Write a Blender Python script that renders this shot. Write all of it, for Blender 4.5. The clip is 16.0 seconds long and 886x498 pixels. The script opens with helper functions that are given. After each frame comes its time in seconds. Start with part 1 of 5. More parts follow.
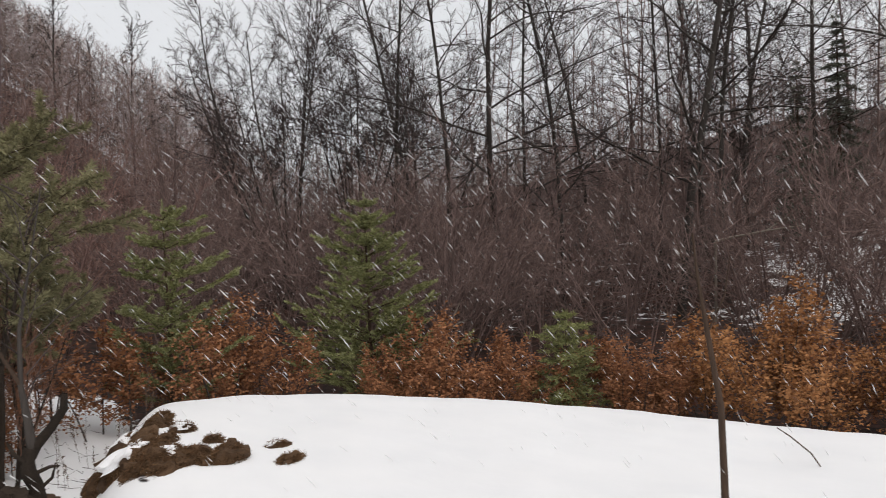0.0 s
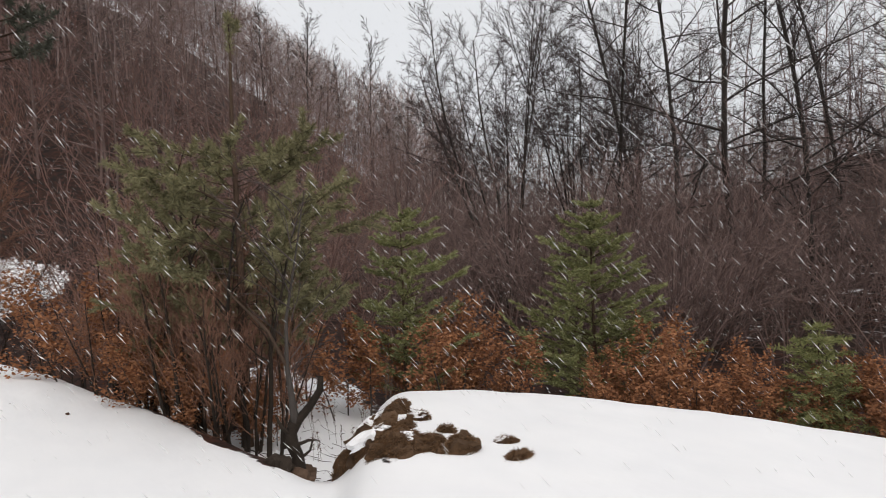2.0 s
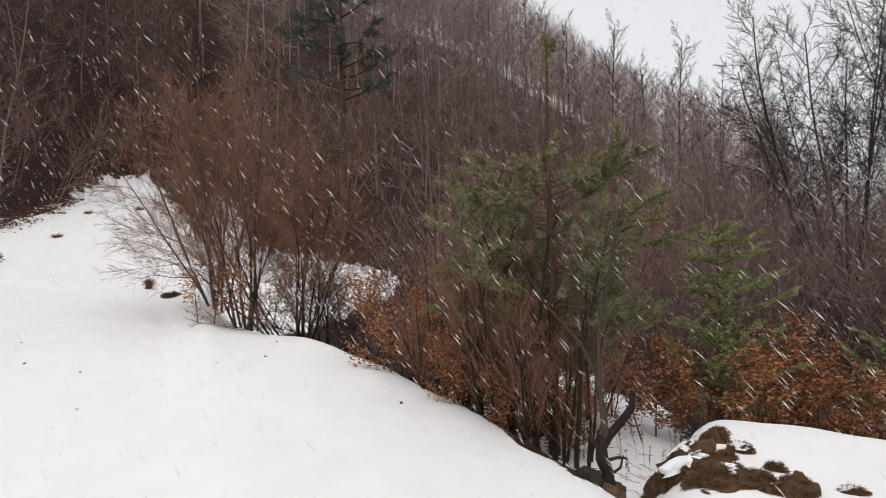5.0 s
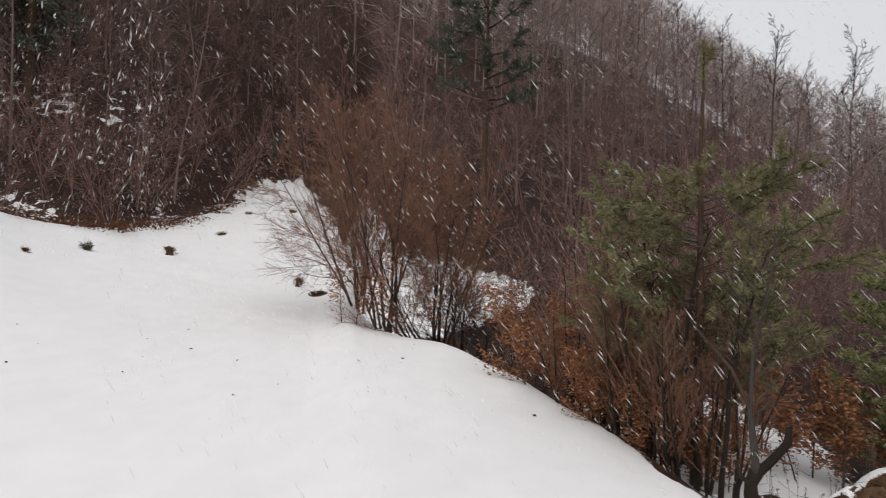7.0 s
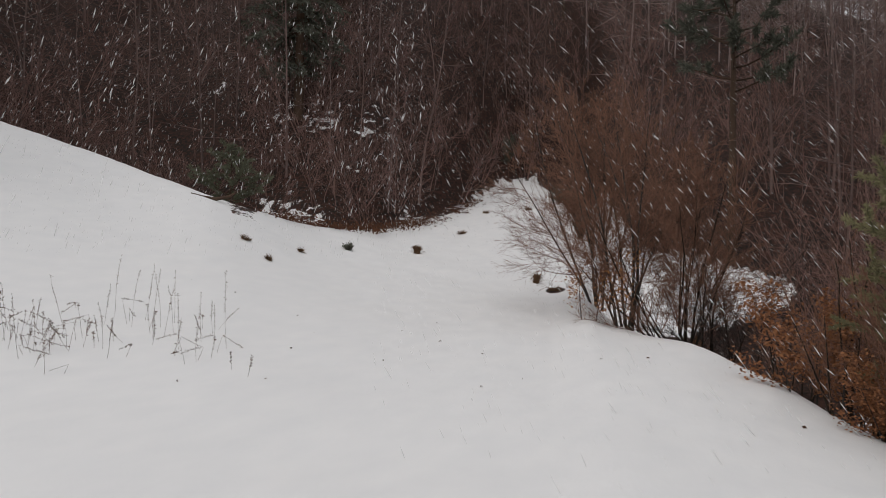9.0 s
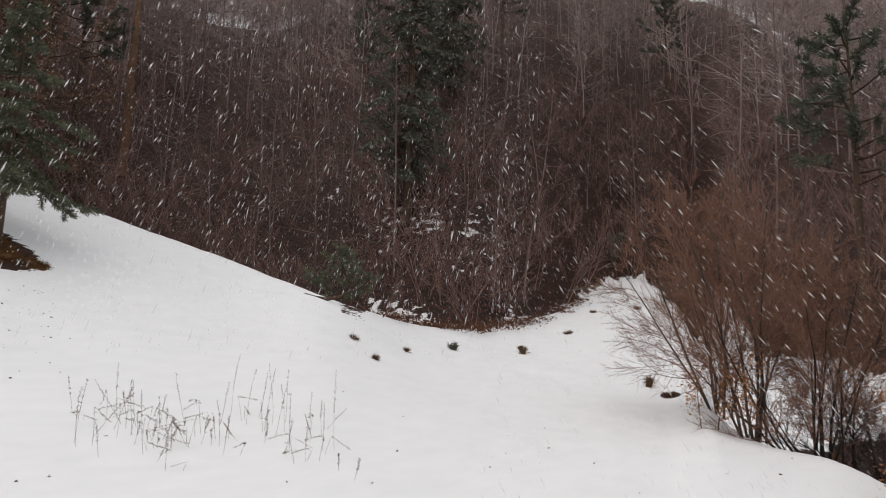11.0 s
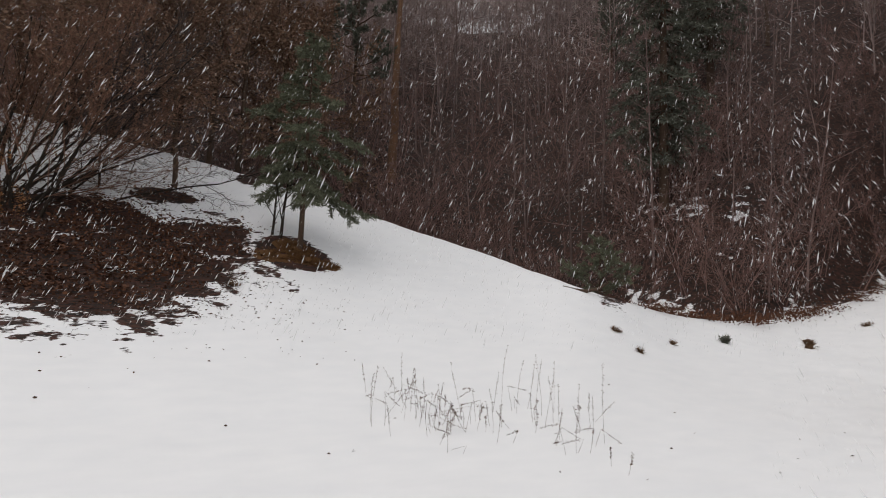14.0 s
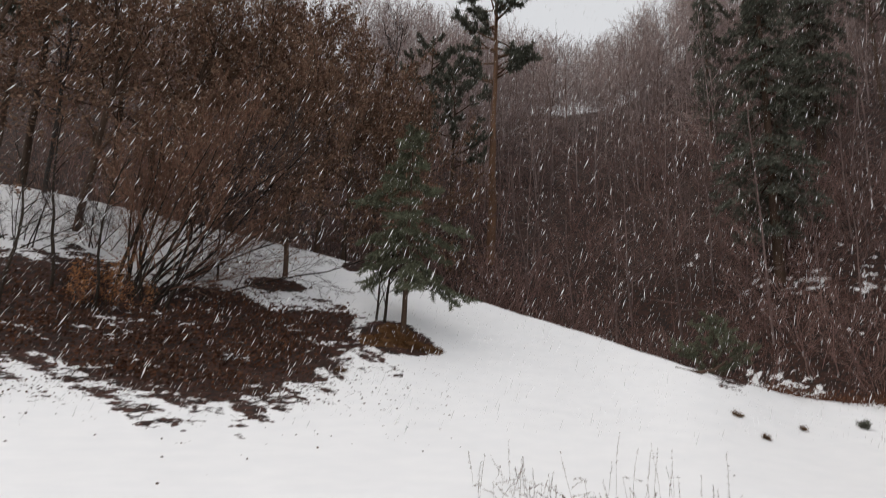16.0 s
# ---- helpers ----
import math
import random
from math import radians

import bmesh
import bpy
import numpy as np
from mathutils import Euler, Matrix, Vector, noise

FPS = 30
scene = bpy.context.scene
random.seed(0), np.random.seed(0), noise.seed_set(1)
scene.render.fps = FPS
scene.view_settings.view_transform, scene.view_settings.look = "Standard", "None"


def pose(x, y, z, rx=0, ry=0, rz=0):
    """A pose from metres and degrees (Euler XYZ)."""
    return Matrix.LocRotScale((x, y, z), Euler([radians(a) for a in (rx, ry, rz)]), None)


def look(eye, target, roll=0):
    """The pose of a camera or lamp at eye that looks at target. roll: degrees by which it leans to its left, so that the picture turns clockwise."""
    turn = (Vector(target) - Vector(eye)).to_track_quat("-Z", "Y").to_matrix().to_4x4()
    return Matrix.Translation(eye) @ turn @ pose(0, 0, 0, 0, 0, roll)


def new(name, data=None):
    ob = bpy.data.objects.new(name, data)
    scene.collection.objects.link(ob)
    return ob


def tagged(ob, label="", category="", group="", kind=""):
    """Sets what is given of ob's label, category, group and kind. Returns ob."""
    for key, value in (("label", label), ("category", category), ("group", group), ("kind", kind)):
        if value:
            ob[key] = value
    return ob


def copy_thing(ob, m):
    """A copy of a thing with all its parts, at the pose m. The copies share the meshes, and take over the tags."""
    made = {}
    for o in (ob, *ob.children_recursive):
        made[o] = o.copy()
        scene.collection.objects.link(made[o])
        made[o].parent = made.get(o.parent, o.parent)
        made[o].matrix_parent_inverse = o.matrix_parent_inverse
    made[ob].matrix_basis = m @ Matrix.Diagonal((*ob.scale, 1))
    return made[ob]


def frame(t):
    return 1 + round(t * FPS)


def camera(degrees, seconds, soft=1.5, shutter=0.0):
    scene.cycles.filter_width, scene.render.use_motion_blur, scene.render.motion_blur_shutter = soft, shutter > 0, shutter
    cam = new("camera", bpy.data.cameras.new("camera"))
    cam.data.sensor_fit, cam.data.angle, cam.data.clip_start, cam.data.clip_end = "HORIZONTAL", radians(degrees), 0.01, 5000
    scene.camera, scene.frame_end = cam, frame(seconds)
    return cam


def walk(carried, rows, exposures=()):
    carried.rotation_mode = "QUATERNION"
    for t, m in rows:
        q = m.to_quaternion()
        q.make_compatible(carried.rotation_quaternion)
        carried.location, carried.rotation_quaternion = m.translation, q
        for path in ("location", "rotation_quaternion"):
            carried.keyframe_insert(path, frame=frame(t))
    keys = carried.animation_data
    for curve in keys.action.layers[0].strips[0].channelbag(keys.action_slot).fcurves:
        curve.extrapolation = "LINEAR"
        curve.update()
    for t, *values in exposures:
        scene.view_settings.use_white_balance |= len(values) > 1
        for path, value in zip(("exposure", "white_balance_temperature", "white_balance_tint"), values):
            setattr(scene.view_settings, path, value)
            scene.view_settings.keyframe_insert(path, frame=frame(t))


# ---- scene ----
cam = camera(66.14, 16.0, soft=0.85, shutter=0.25)
PATH = [
    (0, pose(0.286, -0.052, 1.678, 88.17, 2.69, -50.24)),
    (0.5, pose(0.267, -0.030, 1.677, 88.20, 3.41, -44.90)),
    (1, pose(0.245, -0.010, 1.677, 88.58, 3.62, -39.31)),
    (1.5, pose(0.230, 0.002, 1.674, 88.23, 2.83, -35.65)),
    (2, pose(0.214, 0.014, 1.678, 89.11, 2.49, -31.98)),
    (2.5, pose(0.195, 0.025, 1.683, 90.02, 2.15, -27.86)),
    (3, pose(0.164, 0.039, 1.681, 89.78, 1.99, -21.65)),
    (3.5, pose(0.140, 0.048, 1.680, 89.67, 1.84, -16.86)),
    (4, pose(0.123, 0.053, 1.683, 90.36, 0.84, -13.65)),
    (4.2, pose(0.116, 0.054, 1.684, 90.72, 1.12, -12.39)),
    (6.3, pose(0.050, 0.061, 1.686, 91.00, -1.56, 0.43)),
    (6.5, pose(0.045, 0.061, 1.687, 91.06, -1.92, 1.29)),
    (7, pose(0.030, 0.060, 1.690, 91.76, -1.59, 4.18)),
    (7.5, pose(-0.005, 0.056, 1.686, 90.96, -2.94, 10.91)),
    (8, pose(-0.031, 0.050, 1.683, 90.31, -2.28, 15.94)),
    (8.5, pose(-0.056, 0.042, 1.683, 90.28, -2.09, 20.87)),
    (9, pose(-0.069, 0.036, 1.686, 91.01, -1.13, 23.67)),
    (9.2, pose(-0.073, 0.034, 1.688, 91.27, -1.52, 24.36)),
    (11.3, pose(-0.116, 0.005, 1.733, 99.89, -1.83, 34.18)),
    (11.5, pose(-0.122, 0.001, 1.734, 100.09, -1.92, 35.53)),
    (12, pose(-0.136, -0.010, 1.732, 99.68, -1.58, 39.12)),
    (12.5, pose(-0.148, -0.020, 1.728, 99.04, -1.61, 42.03)),
    (13, pose(-0.158, -0.029, 1.726, 98.69, -2.30, 44.59)),
    (13.5, pose(-0.175, -0.047, 1.725, 98.45, -2.36, 49.47)),
    (14, pose(-0.189, -0.064, 1.721, 97.67, -2.29, 53.57)),
    (14.5, pose(-0.197, -0.075, 1.721, 97.52, -1.25, 56.39)),
    (15, pose(-0.206, -0.090, 1.720, 97.46, -0.86, 59.78)),
    (15.5, pose(-0.217, -0.110, 1.720, 97.47, -0.05, 64.38)),
    (16, pose(-0.207, -0.105, 1.755, 104.16, -2.25, 62.09)),
]
walk(cam, PATH, exposures=[(0, 0.14), (2.5, 0.18), (4, 0.22), (6.5, 0.06), (7, 0.0), (8, -0.27), (9, -0.43), (11.3, -0.02), (12.5, -0.08), (14.5, -0.17), (15.3, -0.24), (15.6, -0.27), (16, 0.03)])

EYE = 1.7

# ---- sky and light ----
world = bpy.data.worlds.new("overcast_sky")
scene.world = world
world.use_nodes = True
wn, wl = world.node_tree.nodes, world.node_tree.links
sky = wn.new("ShaderNodeTexSky")
sky.sky_type, sky.sun_disc, sky.sun_elevation, sky.sun_rotation = "NISHITA", False, radians(50), radians(200)
cloud = wn.new("ShaderNodeMix")
cloud.data_type = "RGBA"
cloud.inputs[0].default_value = 0.92
tone = wn.new("ShaderNodeTexNoise")
tone.inputs["Scale"].default_value = 1.3
tone.inputs["Detail"].default_value = 4
grey = wn.new("ShaderNodeValToRGB")
grey.color_ramp.elements[0].color = (6.9, 6.95, 7.1, 1)
grey.color_ramp.elements[1].color = (7.8, 7.83, 7.95, 1)
wl.new(tone.outputs[0], grey.inputs[0])
wl.new(sky.outputs[0], cloud.inputs[6])
wl.new(grey.outputs[0], cloud.inputs[7])
wl.new(cloud.outputs[2], wn["Background"].inputs[0])
wn["Background"].inputs[1].default_value = 0.1

sun = new("sun", bpy.data.lights.new("sun", "SUN"))
sun.data.energy, sun.data.angle, sun.data.color = 1.3, radians(75), (1.0, 0.92, 0.85)
sun.matrix_world = look((-10, -30, 48), (0, 0, 0))


# ---- materials ----
def ramp_material(name, dark, light, scale=6.0, rough=0.85, bump=0.3, stretch=1.0, vary=0.25, per_island=False, fine=12.0):
    """Two colours mixed by coarse and fine noise, with relief and a change from piece to piece."""
    m = bpy.data.materials.new(name)
    m.use_nodes = True
    n, l = m.node_tree.nodes, m.node_tree.links
    b = n["Principled BSDF"]
    b.inputs["Roughness"].default_value = rough
    b.inputs["Specular IOR Level"].default_value = 0.25
    co = n.new("ShaderNodeTexCoord")
    mp = n.new("ShaderNodeMapping")
    mp.inputs["Scale"].default_value = (1, 1, 1 / stretch)
    l.new(co.outputs["Object"], mp.inputs[0])
    n1, n2 = n.new("ShaderNodeTexNoise"), n.new("ShaderNodeTexNoise")
    n1.inputs["Scale"].default_value, n2.inputs["Scale"].default_value = scale, scale * fine
    n1.inputs["Detail"].default_value, n2.inputs["Detail"].default_value = 3, 5
    for t in (n1, n2):
        l.new(mp.outputs[0], t.inputs[0])
    add = n.new("ShaderNodeMath")
    add.operation = "MULTIPLY_ADD"
    l.new(n1.outputs[0], add.inputs[0])
    add.inputs[1].default_value = 0.6
    mul = n.new("ShaderNodeMath")
    mul.operation = "MULTIPLY"
    l.new(n2.outputs[0], mul.inputs[0])
    mul.inputs[1].default_value = 0.4
    l.new(mul.outputs[0], add.inputs[2])
    if per_island:
        info = n.new("ShaderNodeNewGeometry").outputs["Random Per Island"]
    else:
        info = n.new("ShaderNodeObjectInfo").outputs["Random"]
    shift = n.new("ShaderNodeMath")
    shift.operation = "MULTIPLY_ADD"
    l.new(info, shift.inputs[0])
    shift.inputs[1].default_value = vary
    l.new(add.outputs[0], shift.inputs[2])
    cr = n.new("ShaderNodeValToRGB")
    cr.color_ramp.elements[0].position, cr.color_ramp.elements[0].color = 0.3, (*dark, 1)
    cr.color_ramp.elements[1].position, cr.color_ramp.elements[1].color = 0.75 + vary * 0.6, (*light, 1)
    l.new(shift.outputs[0], cr.inputs[0])
    l.new(cr.outputs[0], b.inputs["Base Color"])
    if bump:
        bp = n.new("ShaderNodeBump")
        bp.inputs["Strength"].default_value, bp.inputs["Distance"].default_value = bump, 0.02
        l.new(n2.outputs[0], bp.inputs["Height"])
        l.new(bp.outputs[0], b.inputs["Normal"])
    return m


BARK_GREY = ramp_material("grey_bark", (0.024, 0.02, 0.018), (0.09, 0.077, 0.068), 3, bump=0.6, stretch=4)
BARK_BROWN = ramp_material("brown_bark", (0.03, 0.02, 0.015), (0.12, 0.075, 0.05), 4, bump=0.6, stretch=4)
TWIG_DARK = ramp_material("dark_twigs", (0.088, 0.062, 0.057), (0.245, 0.169, 0.152), 2, bump=0, vary=0.4, per_island=True)
TWIG_RED = ramp_material("red_brown_twigs", (0.09, 0.049, 0.036), (0.27, 0.143, 0.095), 2, bump=0, vary=0.4, per_island=True)
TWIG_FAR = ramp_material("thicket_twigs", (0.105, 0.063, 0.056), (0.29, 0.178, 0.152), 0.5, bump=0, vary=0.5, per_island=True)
LEAF_RUST = ramp_material("withered_beech_leaves", (0.115, 0.047, 0.024), (0.37, 0.168, 0.08), 3, bump=0, vary=0.6, per_island=True)
LEAF_OCHRE = ramp_material("ochre_beech_leaves", (0.14, 0.055, 0.02), (0.44, 0.21, 0.085), 3, bump=0, vary=0.6, per_island=True)
NEEDLE_SPRUCE = ramp_material("spruce_needles", (0.07, 0.08, 0.03), (0.29, 0.3, 0.125), 2, bump=0, vary=0.5, per_island=True)
NEEDLE_PINE = ramp_material("pine_needles", (0.085, 0.08, 0.042), (0.285, 0.265, 0.145), 2, bump=0, vary=0.5, per_island=True)
NEEDLE_DARK = ramp_material("dark_needles", (0.042, 0.047, 0.036), (0.15, 0.155, 0.12), 2, bump=0, vary=0.5, per_island=True)
DEAD_GRASS = ramp_material("dead_grass", (0.045, 0.024, 0.011), (0.19, 0.108, 0.055), 3, bump=0, vary=0.5, per_island=True)
EARTH = ramp_material("bare_earth", (0.03, 0.017, 0.009), (0.14, 0.08, 0.042), 6, bump=1.0)
# Grey twigs of the far hill, base colour lightened to stand in for haze.
TWIG_HILL_HAZE = ramp_material("hazed_grey_hill_twigs", (0.15, 0.115, 0.108), (0.4, 0.31, 0.29), 0.3, bump=0, vary=0.5, per_island=True)
LEAF_DARK = ramp_material("sodden_leaves", (0.022, 0.011, 0.007), (0.1, 0.047, 0.028), 3, bump=0, vary=0.5, per_island=True)
NEEDLE_FIR = ramp_material("fir_needles", (0.052, 0.058, 0.038), (0.175, 0.182, 0.118), 2, bump=0, vary=0.5, per_island=True)
LEAF_BROWN = ramp_material("dull_brown_leaves", (0.082, 0.051, 0.036), (0.265, 0.165, 0.11), 3, bump=0, vary=0.6, per_island=True)
TWIG_NEAR = ramp_material("near_dark_twigs", (0.03, 0.023, 0.022), (0.088, 0.066, 0.061), 2, bump=0, vary=0.4, per_island=True)
BARK_DARK = ramp_material("rotten_bark", (0.012, 0.009, 0.007), (0.05, 0.036, 0.026), 6, bump=1.0)
GRASS_OCHRE = ramp_material("ochre_grass", (0.035, 0.016, 0.006), (0.16, 0.078, 0.028), 3, bump=0, vary=0.5, per_island=True)
BRACKEN = ramp_material("rusty_bracken", (0.03, 0.014, 0.008), (0.13, 0.055, 0.028), 3, bump=0, vary=0.6, per_island=True)
BARK_PINE = ramp_material("orange_pine_bark", (0.06, 0.035, 0.022), (0.26, 0.14, 0.08), 3, bump=0.7, stretch=3)
NEEDLE_TIP = ramp_material("pale_spruce_tips", (0.19, 0.2, 0.09), (0.44, 0.44, 0.25), 2, bump=0, vary=0.5, per_island=True)
BARK_PALE = ramp_material("pale_dead_wood", (0.12, 0.1, 0.085), (0.3, 0.26, 0.22), 5, bump=0.4, stretch=4)
STALK = ramp_material("dry_weed_stalks", (0.045, 0.032, 0.023), (0.18, 0.125, 0.09), 5, bump=0, vary=0.4)


def ground_material():
    """Snow, and brown leaf litter where the attribute 'litter' lays it bare, with a ragged border."""
    m = bpy.data.materials.new("snow_and_leaf_litter")
    m.use_nodes = True
    n, l = m.node_tree.nodes, m.node_tree.links
    b = n["Principled BSDF"]
    co = n.new("ShaderNodeMapping")
    co.inputs["Scale"].default_value = (1, 0.55, 1)
    l.new(n.new("ShaderNodeTexCoord").outputs["Object"], co.inputs[0])
    at = n.new("ShaderNodeAttribute")
    at.attribute_name = "litter"

    def noise_tex(scale, detail=4):
        t = n.new("ShaderNodeTexNoise")
        t.inputs["Scale"].default_value, t.inputs["Detail"].default_value = scale, detail
        l.new(co.outputs[0], t.inputs[0])
        return t.outputs[0]

    def math_node(op, a, c, d=None):
        t = n.new("ShaderNodeMath")
        t.operation = op
        for i, v in enumerate((a, c, d)):
            if v is None:
                continue
            if isinstance(v, (int, float)):
                t.inputs[i].default_value = v
            else:
                l.new(v, t.inputs[i])
        return t.outputs[0]

    big, mid, small = noise_tex(0.55), noise_tex(2.6, 6), noise_tex(14, 6)
    rag = math_node("MULTIPLY_ADD", big, 0.7, math_node("MULTIPLY_ADD", mid, 1.1, math_node("MULTIPLY", small, 0.6)))
    edge = math_node("ADD", math_node("MULTIPLY", at.outputs["Fac"], 1.3), math_node("ADD", rag, -1.82))
    sharp = n.new("ShaderNodeMapRange")
    sharp.inputs[1].default_value, sharp.inputs[2].default_value = -0.03, 0.05
    l.new(edge, sharp.inputs[0])
    snow = n.new("ShaderNodeValToRGB")
    snow.color_ramp.elements[0].color = (0.8, 0.81, 0.83, 1)
    snow.color_ramp.elements[1].color = (0.9, 0.9, 0.905, 1)
    l.new(mid, snow.inputs[0])
    litter = n.new("ShaderNodeValToRGB")
    litter.color_ramp.elements[0].position, litter.color_ramp.elements[0].color = 0.35, (0.012, 0.007, 0.005, 1)
    litter.color_ramp.elements[1].position, litter.color_ramp.elements[1].color = 0.9, (0.066, 0.024, 0.0145, 1)
    fleck = n.new("ShaderNodeTexVoronoi")
    fleck.inputs["Scale"].default_value = 11
    l.new(co.outputs[0], fleck.inputs[0])
    sep = n.new("ShaderNodeSeparateColor")
    l.new(fleck.outputs["Color"], sep.inputs[0])
    l.new(math_node("MULTIPLY_ADD", sep.outputs[0], 0.6, math_node("MULTIPLY", small, 0.55)), litter.inputs[0])
    mix = n.new("ShaderNodeMix")
    mix.data_type = "RGBA"
    l.new(sharp.outputs[0], mix.inputs[0])
    l.new(snow.outputs[0], mix.inputs[6])
    l.new(litter.outputs[0], mix.inputs[7])
    l.new(mix.outputs[2], b.inputs["Base Color"])
    b.inputs["Roughness"].default_value = 0.75
    b.inputs["Specular IOR Level"].default_value = 0.3
    bp = n.new("ShaderNodeBump")
    bp.inputs["Strength"].default_value, bp.inputs["Distance"].default_value = 0.35, 0.05
    l.new(math_node("MULTIPLY_ADD", small, math_node("MULTIPLY_ADD", sharp.outputs[0], 0.8, 0.12), math_node("MULTIPLY", mid, 0.4)), bp.inputs["Height"])
    l.new(bp.outputs[0], b.inputs["Normal"])
    return m


GROUND = ground_material()
FLAKE = bpy.data.materials.new("translucent_flake")
FLAKE.use_nodes = True
FLAKE.node_tree.nodes["Principled BSDF"].inputs["Base Color"].default_value = (0.95, 0.955, 0.96, 1)
FLAKE.node_tree.nodes["Principled BSDF"].inputs["Roughness"].default_value = 0.8
FLAKE.node_tree.nodes["Principled BSDF"].inputs["Alpha"].default_value = 0.62
SNOW = ramp_material("fallen_snow", (0.8, 0.81, 0.83), (0.9, 0.9, 0.91), 2, rough=0.7, bump=0.15, vary=0.1)

# ---- the land ----
# By heading (degrees to the right of north): how far off the near snow slope has its crest or edge, at what
# angle above the eye, how deep the hollow behind it is, where the hollow ends, the hill's slope and its height.
HEAD = [-180, -110, -95, -80, -70, -60, -50, -44, -40, -36, -30, -25, -20, -16, -13, -11.4, -8, -3.6, 1.5, 6.4, 10, 14, 17.6, 20.1, 21.9, 24.1, 26.7, 28.6, 34.3, 48.25, 62.3, 76.4, 88.5, 120, 180]
EDGE = [30, 32, 31, 28, 27, 26, 25, 23, 22, 26, 28, 33, 40, 44, 38, 17, 14.2, 13.5, 11.5, 9.5, 8.6, 7.3, 6.4, 5.8, 5.6, 5.8, 7.4, 7.9, 8.2, 8, 7.6, 7.4, 7.4, 12, 30]
RISE = [3, 14, 16.2, 14.8, 13.3, 10.5, 7.9, 5.6, 4.2, 3, 2.1, 3.2, 5.7, 7, 5, -3.9, -5.6, -6.2, -8.2, -11.1, -12.7, -15.3, -17.4, -19.13, -20.59, -20.65, -14.4, -12.54, -12.64, -14.13, -15.06, -16, -16.05, -8, 3]
DROP = [0, 0.5, 0.8, 0.8, 0.8, 1.2, 1.4, 1.2, 0.8, 0.3, 0, 0, 0, 0, 0.3, 0.7, 0.9, 1.0, 0.9, 0.8, 0.7, 0.6, 0.5, 0.45, 0.4, 0.4, 0.7, 0.9, 0.9, 1.0, 1.0, 1.0, 0.9, 0.3, 0]
FOOT = [50, 40, 38, 36, 35, 34, 34, 34, 32, 32, 31, 36, 43, 47, 42, 27, 25, 23, 22, 22, 22, 22, 22, 22, 22, 22, 22, 22, 22, 22, 22, 21, 20, 30, 60]
HILL = [0.1, 0.95, 1.0, 1.0, 1.0, 0.96, 0.97, 1.0, 1.166, 1.219, 1.219, 1.219, 1.187, 1.166, 1.113, 1.06, 1.007, 0.9, 0.82, 0.766, 0.731, 0.645, 0.543, 0.485, 0.424, 0.362, 0.289, 0.237, 0.198, 0.186, 0.32, 0.42, 0.44, 0.2, 0.1]
TOP = [3, 100, 110, 110, 100, 88, 79, 92, 141.5, 150.8, 150.8, 150.8, 145.0, 133.4, 121.8, 110.2, 95.1, 68, 55.0, 45.75, 40.11, 33.54, 27.78, 24.26, 20.54, 16.73, 10.85, 7.4, 5.32, 5.32, 10.5, 14.5, 15.5, 6, 3]


def polar(x, y):
    return np.degrees(np.arctan2(x, y)), np.hypot(x, y)


def soft_noise(x, y, size, seed):
    """A smooth random surface, by sums of waves."""
    g = np.random.RandomState(seed)
    z = 0
    for i in range(7):
        a, ph, k = g.uniform(0, 6.28), g.uniform(0, 6.28), (1 + i * 0.45) * 6.28 / size
        z = z + np.sin(k * (x * np.cos(a) + y * np.sin(a)) + ph + 1.3 * np.sin(k * 0.6 * (y * np.cos(a) - x * np.sin(a)))) / (1 + i * 0.5)
    return z / 3


FINE = np.arange(-180, 180.1, 0.25)


def eased(q):
    """A course by heading, its corners rounded: gently to the left, tightly by the gully."""
    v = np.interp(FINE, HEAD, q)
    pad = np.concatenate([np.full(80, v[0]), v, np.full(80, v[-1])])
    out = []
    for width in (14, 3):
        k = np.exp(-0.5 * (np.arange(-60, 61) / width) ** 2)
        out.append(np.convolve(pad, k / k.sum(), "same")[80:-80])
    w = np.clip((FINE + 26) / 8, 0, 1)
    return out[0] * (1 - w) + out[1] * w


LAY = [eased(q) for q in (EDGE, RISE, DROP, FOOT, HILL, TOP)]
WIDE = [np.convolve(np.concatenate([np.full(100, q[0]), q, np.full(100, q[-1])]), np.exp(-0.5 * (np.arange(-90, 91) / 22.0) ** 2) / 55.14, "same")[100:-100] for q in LAY[:2]]


